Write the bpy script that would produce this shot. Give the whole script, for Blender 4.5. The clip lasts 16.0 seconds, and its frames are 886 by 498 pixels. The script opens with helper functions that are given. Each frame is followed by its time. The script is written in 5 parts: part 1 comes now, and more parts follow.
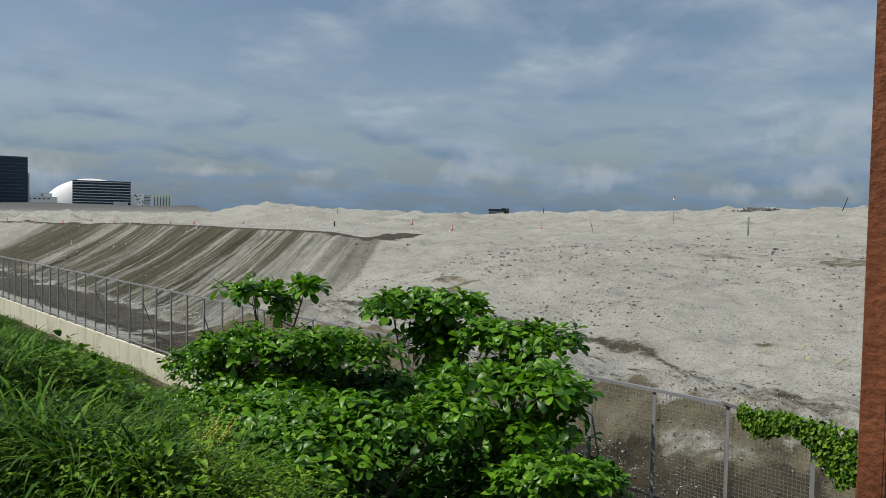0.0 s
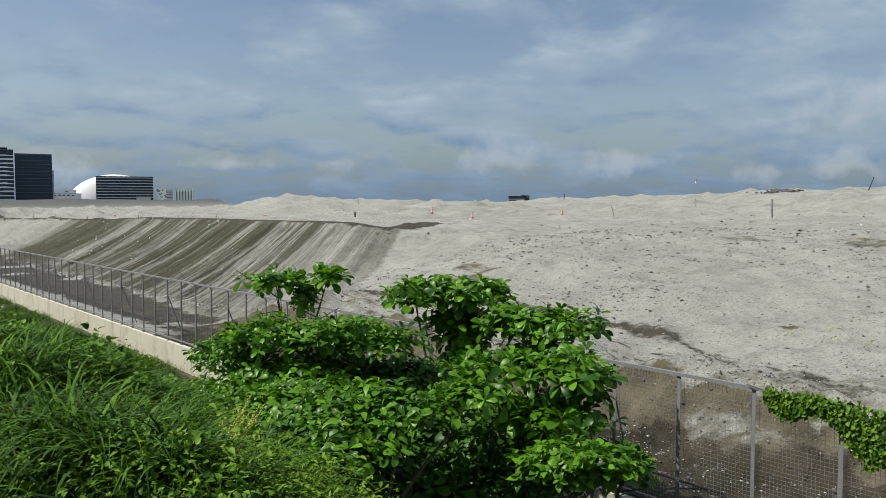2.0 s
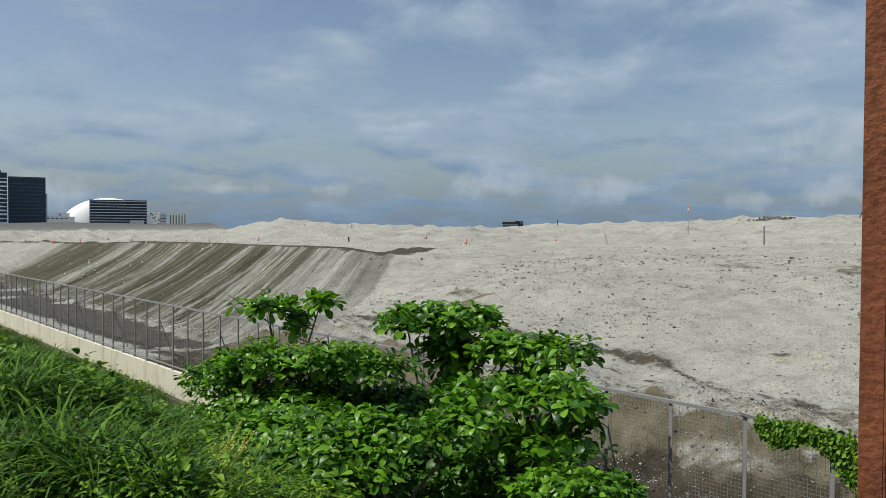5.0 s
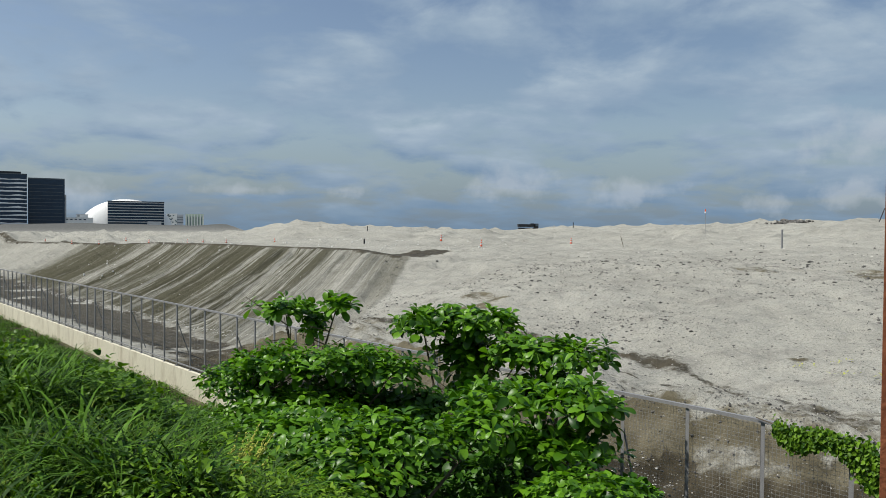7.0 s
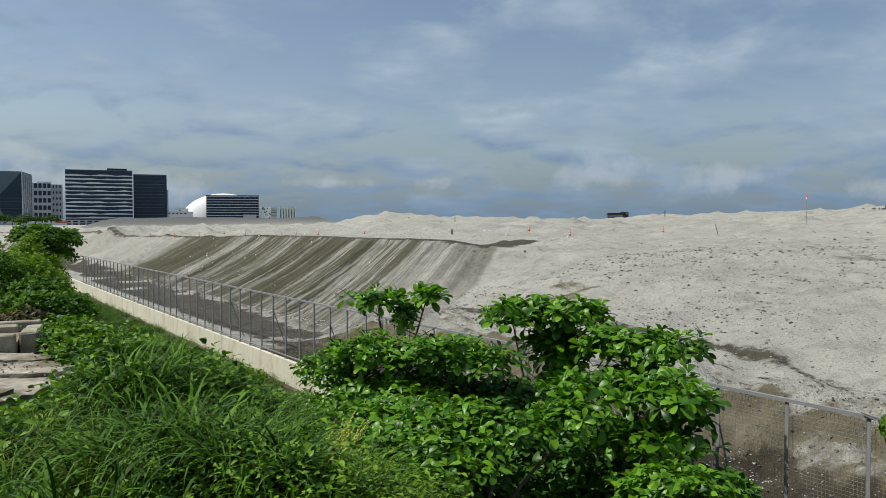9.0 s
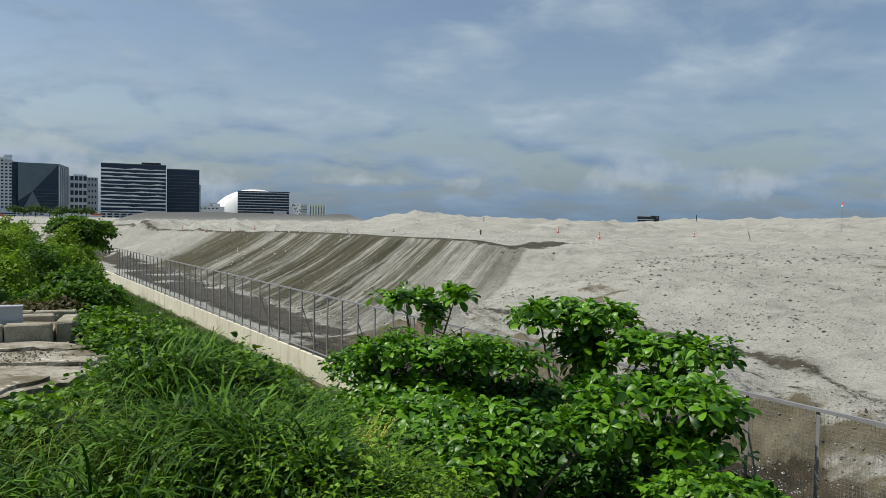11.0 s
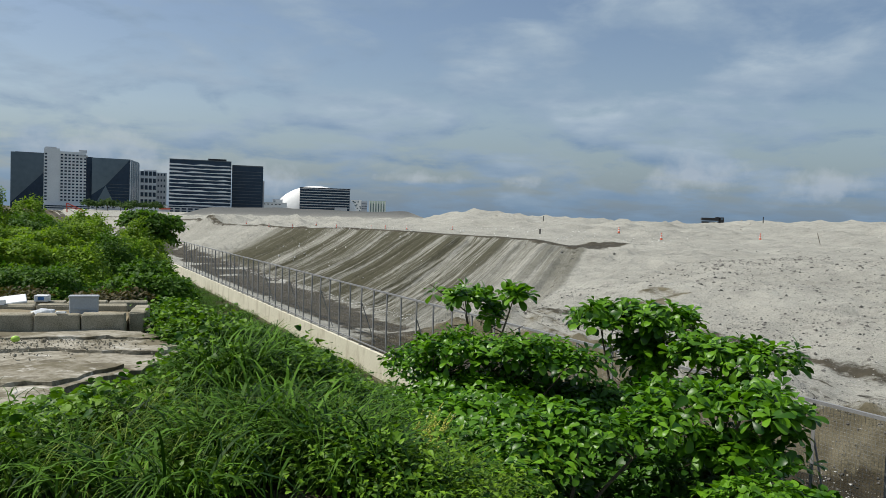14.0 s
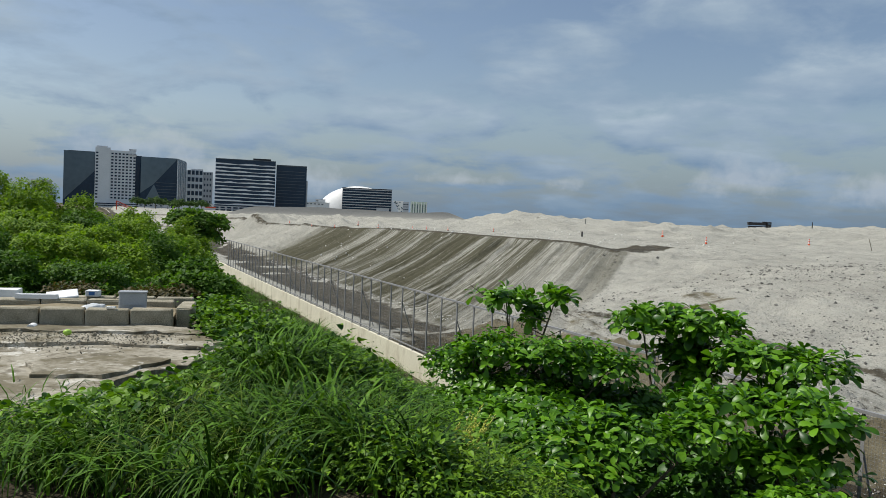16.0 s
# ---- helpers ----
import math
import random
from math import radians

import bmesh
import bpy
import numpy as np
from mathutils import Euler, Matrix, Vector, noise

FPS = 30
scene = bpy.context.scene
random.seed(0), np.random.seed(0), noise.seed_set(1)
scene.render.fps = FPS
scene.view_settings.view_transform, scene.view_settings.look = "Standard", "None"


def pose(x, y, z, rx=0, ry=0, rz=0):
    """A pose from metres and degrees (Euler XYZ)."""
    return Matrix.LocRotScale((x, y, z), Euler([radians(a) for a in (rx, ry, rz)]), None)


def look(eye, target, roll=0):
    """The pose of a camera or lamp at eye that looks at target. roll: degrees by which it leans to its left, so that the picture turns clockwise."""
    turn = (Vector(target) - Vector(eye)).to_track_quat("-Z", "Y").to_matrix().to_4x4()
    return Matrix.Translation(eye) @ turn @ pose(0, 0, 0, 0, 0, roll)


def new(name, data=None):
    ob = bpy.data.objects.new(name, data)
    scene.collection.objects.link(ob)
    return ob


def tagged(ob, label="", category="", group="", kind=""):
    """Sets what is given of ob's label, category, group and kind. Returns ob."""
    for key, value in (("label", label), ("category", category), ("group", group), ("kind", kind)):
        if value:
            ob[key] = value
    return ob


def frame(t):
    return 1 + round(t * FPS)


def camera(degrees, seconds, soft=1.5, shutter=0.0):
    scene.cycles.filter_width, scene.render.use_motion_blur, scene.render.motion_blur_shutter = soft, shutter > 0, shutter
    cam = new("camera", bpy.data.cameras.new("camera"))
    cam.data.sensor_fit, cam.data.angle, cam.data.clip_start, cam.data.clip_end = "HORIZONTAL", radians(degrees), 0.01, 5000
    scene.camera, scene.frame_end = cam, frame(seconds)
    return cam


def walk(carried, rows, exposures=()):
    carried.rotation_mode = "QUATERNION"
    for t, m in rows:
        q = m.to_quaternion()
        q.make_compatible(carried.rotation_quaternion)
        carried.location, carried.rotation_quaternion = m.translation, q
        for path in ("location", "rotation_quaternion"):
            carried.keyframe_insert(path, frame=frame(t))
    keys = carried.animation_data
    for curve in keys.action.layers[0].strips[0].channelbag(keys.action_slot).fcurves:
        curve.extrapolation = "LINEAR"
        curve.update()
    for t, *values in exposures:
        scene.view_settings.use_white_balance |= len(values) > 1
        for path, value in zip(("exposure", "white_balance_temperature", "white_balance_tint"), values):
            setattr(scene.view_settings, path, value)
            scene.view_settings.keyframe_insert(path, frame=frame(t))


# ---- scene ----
cam = camera(59.09, 16.0, 0.8)
EYE = 4.6
# seconds, metres from the first eye, yaw, pitch, roll
ROWS = [
    (0.0, 0.000, 0.000, -0.000, 0.05, -2.35, -1.18),
    (0.5, -0.003, 0.003, -0.008, 0.90, -2.91, -1.03),
    (1.0, -0.003, 0.021, -0.008, 1.08, -3.23, -0.86),
    (1.5, 0.004, -0.008, -0.010, 1.40, -3.23, -0.66),
    (2.0, -0.000, 0.001, -0.013, 1.52, -3.21, -0.00),
    (2.5, 0.005, -0.008, -0.008, 1.35, -3.19, -0.01),
    (3.0, -0.001, -0.023, -0.006, 1.34, -3.06, -0.29),
    (3.5, 0.016, -0.012, 0.000, 1.14, -2.90, -1.07),
    (4.0, 0.020, -0.043, -0.003, 1.10, -2.07, -0.26),
    (6.5, 0.013, -0.046, 0.018, 1.12, -1.16, -0.49),
    (7.0, -0.002, -0.075, 0.021, 2.18, -1.21, -0.51),
    (7.5, -0.004, -0.120, 0.020, 6.03, -1.33, -0.09),
    (8.0, -0.007, -0.145, 0.029, 7.30, -1.79, 0.18),
    (10.5, -0.024, -0.173, 0.041, 10.35, -2.03, -0.64),
    (11.0, -0.031, -0.184, 0.036, 10.67, -1.98, -1.07),
    (11.5, -0.038, -0.193, 0.036, 12.77, -2.10, -1.13),
    (12.0, -0.037, -0.220, 0.039, 15.36, -2.18, -1.24),
    (12.5, -0.025, -0.250, 0.039, 15.44, -2.23, -1.05),
    (13.0, -0.029, -0.231, 0.036, 15.20, -2.22, -0.91),
    (13.5, -0.031, -0.240, 0.042, 15.03, -2.19, -1.12),
    (14.0, -0.043, -0.250, 0.039, 14.98, -2.22, -1.83),
    (14.5, -0.055, -0.252, 0.037, 15.61, -2.33, -1.92),
    (15.0, -0.061, -0.236, 0.036, 16.55, -2.22, -1.88),
    (15.5, -0.055, -0.250, 0.033, 16.66, -2.21, -2.38),
    (16.0, -0.051, -0.268, 0.038, 18.00, -2.24, -2.47),
]
walk(cam, [(t, pose(x, y, EYE + z, 90 + pitch, roll, yaw)) for t, x, y, z, yaw, pitch, roll in ROWS],
     exposures=[(0.0, -0.19), (0.8, 0.0), (16.0, 0.0)])

# ---- world, sun ----
SUN_AZ, SUN_EL = -98.0, 54.0          # degrees clockwise from +y, and above the horizon
world = bpy.data.worlds.new("sky")
world.use_nodes = True
scene.world = world


def build_world(strength=0.1):
    nt = world.node_tree
    nt.nodes.clear()
    N, L = nt.nodes.new, nt.links.new
    out = N("ShaderNodeOutputWorld")
    bg = N("ShaderNodeBackground")
    sky = N("ShaderNodeTexSky")
    sky.sky_type = "NISHITA"
    sky.sun_disc = False
    sky.sun_elevation = radians(SUN_EL)
    sky.sun_rotation = radians(SUN_AZ)
    sky.air_density, sky.dust_density = 1.0, 1.5
    coord = N("ShaderNodeTexCoord")
    sep = N("ShaderNodeSeparateXYZ")
    L(coord.outputs["Generated"], sep.inputs[0])
    # project the view direction on to a flat cloud deck
    zmax = N("ShaderNodeMath"); zmax.operation = "MAXIMUM"; zmax.inputs[1].default_value = 0.0
    L(sep.outputs["Z"], zmax.inputs[0])
    zadd = N("ShaderNodeMath"); zadd.operation = "ADD"; zadd.inputs[1].default_value = 0.2
    L(zmax.outputs[0], zadd.inputs[0])
    dx = N("ShaderNodeMath"); dx.operation = "DIVIDE"
    dy = N("ShaderNodeMath"); dy.operation = "DIVIDE"
    L(sep.outputs["X"], dx.inputs[0]); L(zadd.outputs[0], dx.inputs[1])
    L(sep.outputs["Y"], dy.inputs[0]); L(zadd.outputs[0], dy.inputs[1])
    comb = N("ShaderNodeCombineXYZ")
    L(dx.outputs[0], comb.inputs[0]); L(dy.outputs[0], comb.inputs[1])
    n1 = N("ShaderNodeTexNoise"); n1.inputs["Scale"].default_value = 2.2
    n1.inputs["Detail"].default_value = 8; n1.inputs["Roughness"].default_value = 0.57
    n1.inputs["Distortion"].default_value = 0.25
    L(comb.outputs[0], n1.inputs["Vector"])
    ramp = N("ShaderNodeValToRGB")
    ramp.color_ramp.elements[0].position, ramp.color_ramp.elements[1].position = 0.42, 0.58
    east = N("ShaderNodeMath"); east.operation = "MULTIPLY_ADD"; east.inputs[1].default_value = 0.04
    L(sep.outputs["X"], east.inputs[0]); L(n1.outputs["Fac"], east.inputs[2])
    L(east.outputs[0], ramp.inputs[0])
    # light and dark inside the cloud deck
    n2 = N("ShaderNodeTexNoise"); n2.inputs["Scale"].default_value = 2.3
    n2.inputs["Detail"].default_value = 8; n2.inputs["Roughness"].default_value = 0.52
    L(comb.outputs[0], n2.inputs["Vector"])
    cl = N("ShaderNodeValToRGB")
    cl.color_ramp.elements[0].position, cl.color_ramp.elements[1].position = 0.34, 0.68
    cl.color_ramp.elements[0].color = (2.05, 3.05, 4.4, 1)
    cl.color_ramp.elements[1].color = (4.15, 5.1, 6.0, 1)
    L(n2.outputs["Fac"], cl.inputs[0])
    mix = N("ShaderNodeMix"); mix.data_type = "RGBA"
    L(ramp.outputs["Color"], mix.inputs["Factor"])
    L(sky.outputs[0], mix.inputs["A"]); L(cl.outputs[0], mix.inputs["B"])
    # low heaped clouds above the horizon
    mp = N("ShaderNodeMapping"); mp.inputs["Scale"].default_value = (5.5, 5.5, 15.0)
    L(coord.outputs["Generated"], mp.inputs["Vector"])
    n3 = N("ShaderNodeTexNoise"); n3.inputs["Scale"].default_value = 1.6; n3.inputs["Detail"].default_value = 8
    n3.inputs["Roughness"].default_value = 0.58
    L(mp.outputs[0], n3.inputs["Vector"])
    puff = N("ShaderNodeMapRange"); puff.inputs["From Min"].default_value = 0.54; puff.inputs["From Max"].default_value = 0.68
    L(n3.outputs["Fac"], puff.inputs["Value"])
    band = N("ShaderNodeMapRange"); band.inputs["From Min"].default_value = 0.14; band.inputs["From Max"].default_value = 0.05
    band.inputs["To Max"].default_value = 0.22
    L(sep.outputs["Z"], band.inputs["Value"])
    low = N("ShaderNodeMath"); low.operation = "MULTIPLY"
    L(puff.outputs[0], low.inputs[0]); L(band.outputs[0], low.inputs[1])
    # slate haze along the horizon
    hz = N("ShaderNodeMapRange"); hz.inputs["From Min"].default_value = 0.0; hz.inputs["From Max"].default_value = 0.13
    hz.inputs["To Min"].default_value = 0.85; hz.inputs["To Max"].default_value = 0.0
    L(sep.outputs["Z"], hz.inputs["Value"])
    mix2 = N("ShaderNodeMix"); mix2.data_type = "RGBA"
    L(hz.outputs[0], mix2.inputs["Factor"]); L(mix.outputs["Result"], mix2.inputs["A"])
    mix2.inputs["B"].default_value = (1.6, 2.5, 3.6, 1)
    mix3 = N("ShaderNodeMix"); mix3.data_type = "RGBA"
    L(low.outputs[0], mix3.inputs["Factor"]); L(mix2.outputs["Result"], mix3.inputs["A"])
    mix3.inputs["B"].default_value = (4.2, 5.05, 5.9, 1)
    # heaped clouds: azimuth, elevation, half width and half height in degrees
    n4 = N("ShaderNodeTexNoise"); n4.inputs["Scale"].default_value = 30.0; n4.inputs["Detail"].default_value = 7
    n4.inputs["Roughness"].default_value = 0.55
    L(coord.outputs["Generated"], n4.inputs["Vector"])

    def calc(op, a, c, d=None):
        k = N("ShaderNodeMath"); k.operation = op
        for i, val in enumerate((a, c, d)):
            if isinstance(val, (int, float)):
                k.inputs[i].default_value = val
            elif val is not None:
                L(val, k.inputs[i])
        return k.outputs[0]

    heap = None
    for az, el, w, h in ((-40.0, 3.4, 4.0, 1.7), (-36.5, 3.2, 2.0, 1.3), (-33.0, 2.6, 3.0, 1.2), (-27.5, 2.4, 2.2, 1.2), (-9.3, 3.0, 1.4, 0.35),
                         (-16.5, 2.9, 2.6, 0.4), (2.4, 3.7, 3.0, 1.0), (11.3, 3.1, 2.6, 0.9), (20.4, 2.2, 1.8, 0.7), (26.5, 6.6, 3.5, 1.8), (25.5, 3.0, 3.0, 1.0)):
        dot = N("ShaderNodeVectorMath"); dot.operation = "DOT_PRODUCT"
        dot.inputs[1].default_value = (math.cos(radians(az)) / radians(w), -math.sin(radians(az)) / radians(w), 0)
        L(coord.outputs["Generated"], dot.inputs[0])
        zz = calc("MULTIPLY_ADD", sep.outputs["Z"], 1 / radians(h), -math.sin(radians(el)) / radians(h))
        dd = calc("SQRT", calc("ADD", calc("POWER", dot.outputs["Value"], 2.0), calc("POWER", zz, 2.0)), 0.0)
        one = calc("SUBTRACT", 0.75, dd)
        heap = one if heap is None else calc("MAXIMUM", heap, one)
    edge = N("ShaderNodeMapRange"); edge.inputs["From Min"].default_value = 1.5; edge.inputs["From Max"].default_value = 2.7
    edge.inputs["To Max"].default_value = 0.5
    L(calc("MULTIPLY_ADD", n4.outputs["Fac"], 4.0, heap), edge.inputs["Value"])
    mix4 = N("ShaderNodeMix"); mix4.data_type = "RGBA"
    L(edge.outputs[0], mix4.inputs["Factor"]); L(mix3.outputs["Result"], mix4.inputs["A"])
    mix4.inputs["B"].default_value = (4.9, 5.45, 6.0, 1)
    L(mix4.outputs["Result"], bg.inputs["Color"])
    bg.inputs["Strength"].default_value = strength
    L(bg.outputs[0], out.inputs[0])


build_world()
sun = new("sun", bpy.data.lights.new("sun", "SUN"))
sun.data.energy, sun.data.angle, sun.data.color = 4.8, radians(0.6), (1.0, 0.965, 0.90)
sun.matrix_world = look((0, 0, 60), (-math.sin(radians(SUN_AZ)) * math.cos(radians(SUN_EL)),
                                     -math.cos(radians(SUN_AZ)) * math.cos(radians(SUN_EL)), 60 - math.sin(radians(SUN_EL))))

# ---- materials ----


def material(name, build, rough=0.8, metal=0.0, spec=0.3):
    m = bpy.data.materials.new(name)
    m.use_nodes = True
    b = m.node_tree.nodes["Principled BSDF"]
    b.inputs["Roughness"].default_value = rough
    b.inputs["Metallic"].default_value = metal
    b.inputs["Specular IOR Level"].default_value = spec
    build(m.node_tree, b)
    return m


def mottled(c1, c2, scale=3.0, fine=40.0, bump=0.1, amount=1.0, island=0.0):
    """Two colours mixed by coarse and fine noise, with a fine relief."""
    def build(nt, b):
        N, L = nt.nodes.new, nt.links.new
        co = N("ShaderNodeTexCoord")
        a = N("ShaderNodeTexNoise"); a.inputs["Scale"].default_value = scale; a.inputs["Detail"].default_value = 6
        f = N("ShaderNodeTexNoise"); f.inputs["Scale"].default_value = fine; f.inputs["Detail"].default_value = 4
        L(co.outputs["Object"], a.inputs["Vector"]); L(co.outputs["Object"], f.inputs["Vector"])
        s = N("ShaderNodeMath"); s.operation = "ADD"
        L(a.outputs["Fac"], s.inputs[0]); L(f.outputs["Fac"], s.inputs[1])
        r = N("ShaderNodeMapRange"); r.inputs["From Min"].default_value = 0.7; r.inputs["From Max"].default_value = 1.3
        last = s.outputs[0]
        if island:
            g = N("ShaderNodeNewGeometry")
            k = N("ShaderNodeMath"); k.operation = "MULTIPLY_ADD"; k.inputs[1].default_value = island
            L(g.outputs["Random Per Island"], k.inputs[0]); L(last, k.inputs[2])
            k2 = N("ShaderNodeMath"); k2.operation = "SUBTRACT"; k2.inputs[1].default_value = island / 2
            L(k.outputs[0], k2.inputs[0]); last = k2.outputs[0]
        L(last, r.inputs["Value"])
        m = N("ShaderNodeMix"); m.data_type = "RGBA"
        m.inputs["A"].default_value = (*c1, 1); m.inputs["B"].default_value = (*c2, 1)
        L(r.outputs[0], m.inputs["Factor"])
        L(m.outputs["Result"], b.inputs["Base Color"])
        if bump:
            bp = N("ShaderNodeBump"); bp.inputs["Strength"].default_value = bump; bp.inputs["Distance"].default_value = 0.02
            L(f.outputs["Fac"], bp.inputs["Height"]); L(bp.outputs[0], b.inputs["Normal"])
    return build


def leafy(c1, c2, translucent=0.32):
    """Leaves: colour from leaf to leaf, some light let through."""
    def build(nt, b):
        N, L = nt.nodes.new, nt.links.new
        g = N("ShaderNodeNewGeometry")
        m = N("ShaderNodeMix"); m.data_type = "RGBA"
        m.inputs["A"].default_value = (*c1, 1); m.inputs["B"].default_value = (*c2, 1)
        L(g.outputs["Random Per Island"], m.inputs["Factor"])
        L(m.outputs["Result"], b.inputs["Base Color"])
        if translucent:
            t = N("ShaderNodeBsdfTranslucent")
            hs = N("ShaderNodeMix"); hs.data_type = "RGBA"; hs.blend_type = "MULTIPLY"; hs.inputs["Factor"].default_value = 1
            hs.inputs["B"].default_value = (1.5, 1.6, 0.7, 1)
            L(m.outputs["Result"], hs.inputs["A"]); L(hs.outputs["Result"], t.inputs["Color"])
            mx = N("ShaderNodeMixShader"); mx.inputs[0].default_value = translucent
            L(b.outputs[0], mx.inputs[1]); L(t.outputs[0], mx.inputs[2])
            L(mx.outputs[0], nt.nodes["Material Output"].inputs["Surface"])
    return build


M_STEEL = material("galvanised_steel", mottled((0.22, 0.22, 0.22), (0.32, 0.32, 0.32), 2, 60, 0.03), 0.5, 0.25)
M_RUST = material("rusty_steel", mottled((0.10, 0.03, 0.012), (0.22, 0.075, 0.03), 6, 70, 0.3), 0.85)
M_LEAF = material("shrub_leaf", leafy((0.012, 0.06, 0.003), (0.14, 0.31, 0.013), 0.26), 0.38, 0, 0.28)
M_GRASS = material("grass_blade", leafy((0.004, 0.022, 0.002), (0.10, 0.215, 0.018), 0.13), 0.58, 0, 0.1)
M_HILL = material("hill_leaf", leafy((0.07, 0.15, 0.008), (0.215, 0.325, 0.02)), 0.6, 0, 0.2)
M_BARK = material("bark", mottled((0.08, 0.06, 0.04), (0.16, 0.13, 0.09), 8, 60, 0.4), 0.9)
M_GLASS = material("facade_glass", mottled((0.007, 0.019, 0.038), (0.014, 0.034, 0.062), 0.05, 0.3, 0), 0.12, 0, 0.4)
M_WHITE = material("white_paint", mottled((0.68, 0.68, 0.66), (0.8, 0.8, 0.78), 0.2, 2, 0), 0.6)
M_GREYP = material("grey_paint", mottled((0.36, 0.38, 0.4), (0.46, 0.48, 0.5), 0.2, 2, 0), 0.6)

# ---- helpers for meshes ----
FD = (-0.671, 0.7415)       # along the fence, away from the camera
FN = (0.7415, 0.671)        # across it, to the fill
FU = 10.07                  # the fence's distance from the first eye


def fxy(u, v):
    """World x, y of a point u beyond the fence and v along it."""
    return (FN[0] * (u + FU) + FD[0] * v, FN[1] * (u + FU) + FD[1] * v)


def fmat(u, v, z):
    """A pose in the fence's axes: x along the fence, y beyond it."""
    x, y = fxy(u, v)
    return pose(x, y, z, 0, 0, math.degrees(math.atan2(FD[1], FD[0])) - 180)


def mesh_object(name, verts, faces, mat, parent=None, label="", smooth=False):
    me = bpy.data.meshes.new(name)
    me.from_pydata(verts, [], faces)
    me.materials.append(mat)
    if smooth:
        me.shade_smooth()
    ob = new(name, me)
    if parent:
        ob.parent = parent
    if label:
        tagged(ob, label)
    return ob


def part(name, bm, mat, parent=None, label="", smooth=False):
    me = bpy.data.meshes.new(name)
    bm.to_mesh(me)
    bm.free()
    me.materials.append(mat)
    if smooth:
        me.shade_smooth()
    ob = new(name, me)
    if parent:
        ob.parent = parent
    if label:
        tagged(ob, label)
    return ob


def box(bm, x0, x1, y0, y1, z0, z1, bevel=0.0, m=None):
    r = bmesh.ops.create_cube(bm, size=1, matrix=Matrix.Translation(((x0 + x1) / 2, (y0 + y1) / 2, (z0 + z1) / 2))
                              @ Matrix.Diagonal((x1 - x0, y1 - y0, z1 - z0, 1)))
    if bevel:
        es = {e for v in r["verts"] for e in v.link_edges}
        bmesh.ops.bevel(bm, geom=list(es), offset=bevel, segments=1, affect="EDGES")
    if m is not None:
        bmesh.ops.transform(bm, matrix=m, verts=r["verts"] if not bevel else bm.verts)
    return bm


def tube(bm, a, b, r0, r1, n=6):
    a, b = Vector(a), Vector(b)
    d = b - a
    bmesh.ops.create_cone(bm, cap_ends=True, segments=n, radius1=r0, radius2=r1, depth=d.length,
                          matrix=Matrix.Translation((a + b) / 2) @ d.to_track_quat("Z", "Y").to_matrix().to_4x4())
    return bm


# value noise on arrays
def _hash(ix, iy, seed):
    h = (ix.astype(np.int64) * 374761393 + iy.astype(np.int64) * 668265263 + seed * 974711) & 0xFFFFFFFF
    h = ((h ^ (h >> 13)) * 1274126177) & 0xFFFFFFFF
    return ((h ^ (h >> 16)) & 0xFFFF) / 65535.0


def vnoise(x, y, seed=0):
    ix, iy = np.floor(x), np.floor(y)
    fx, fy = x - ix, y - iy
    fx, fy = fx * fx * (3 - 2 * fx), fy * fy * (3 - 2 * fy)
    a, b = _hash(ix, iy, seed), _hash(ix + 1, iy, seed)
    c, d = _hash(ix, iy + 1, seed), _hash(ix + 1, iy + 1, seed)
    return (a + (b - a) * fx) * (1 - fy) + (c + (d - c) * fx) * fy - 0.5


def fbm(x, y, scale, octaves=4, seed=0, gain=0.5):
    s, amp, out = 1.0 / scale, 1.0, 0
    for k in range(octaves):
        out = out + amp * vnoise(x * s + 17.3 * k, y * s - 9.1 * k, seed + k)
        s, amp = s * 2.03, amp * gain
    return out


def smooth(x, a, b):
    t = np.clip((x - a) / (b - a), 0, 1)
    return t * t * (3 - 2 * t)


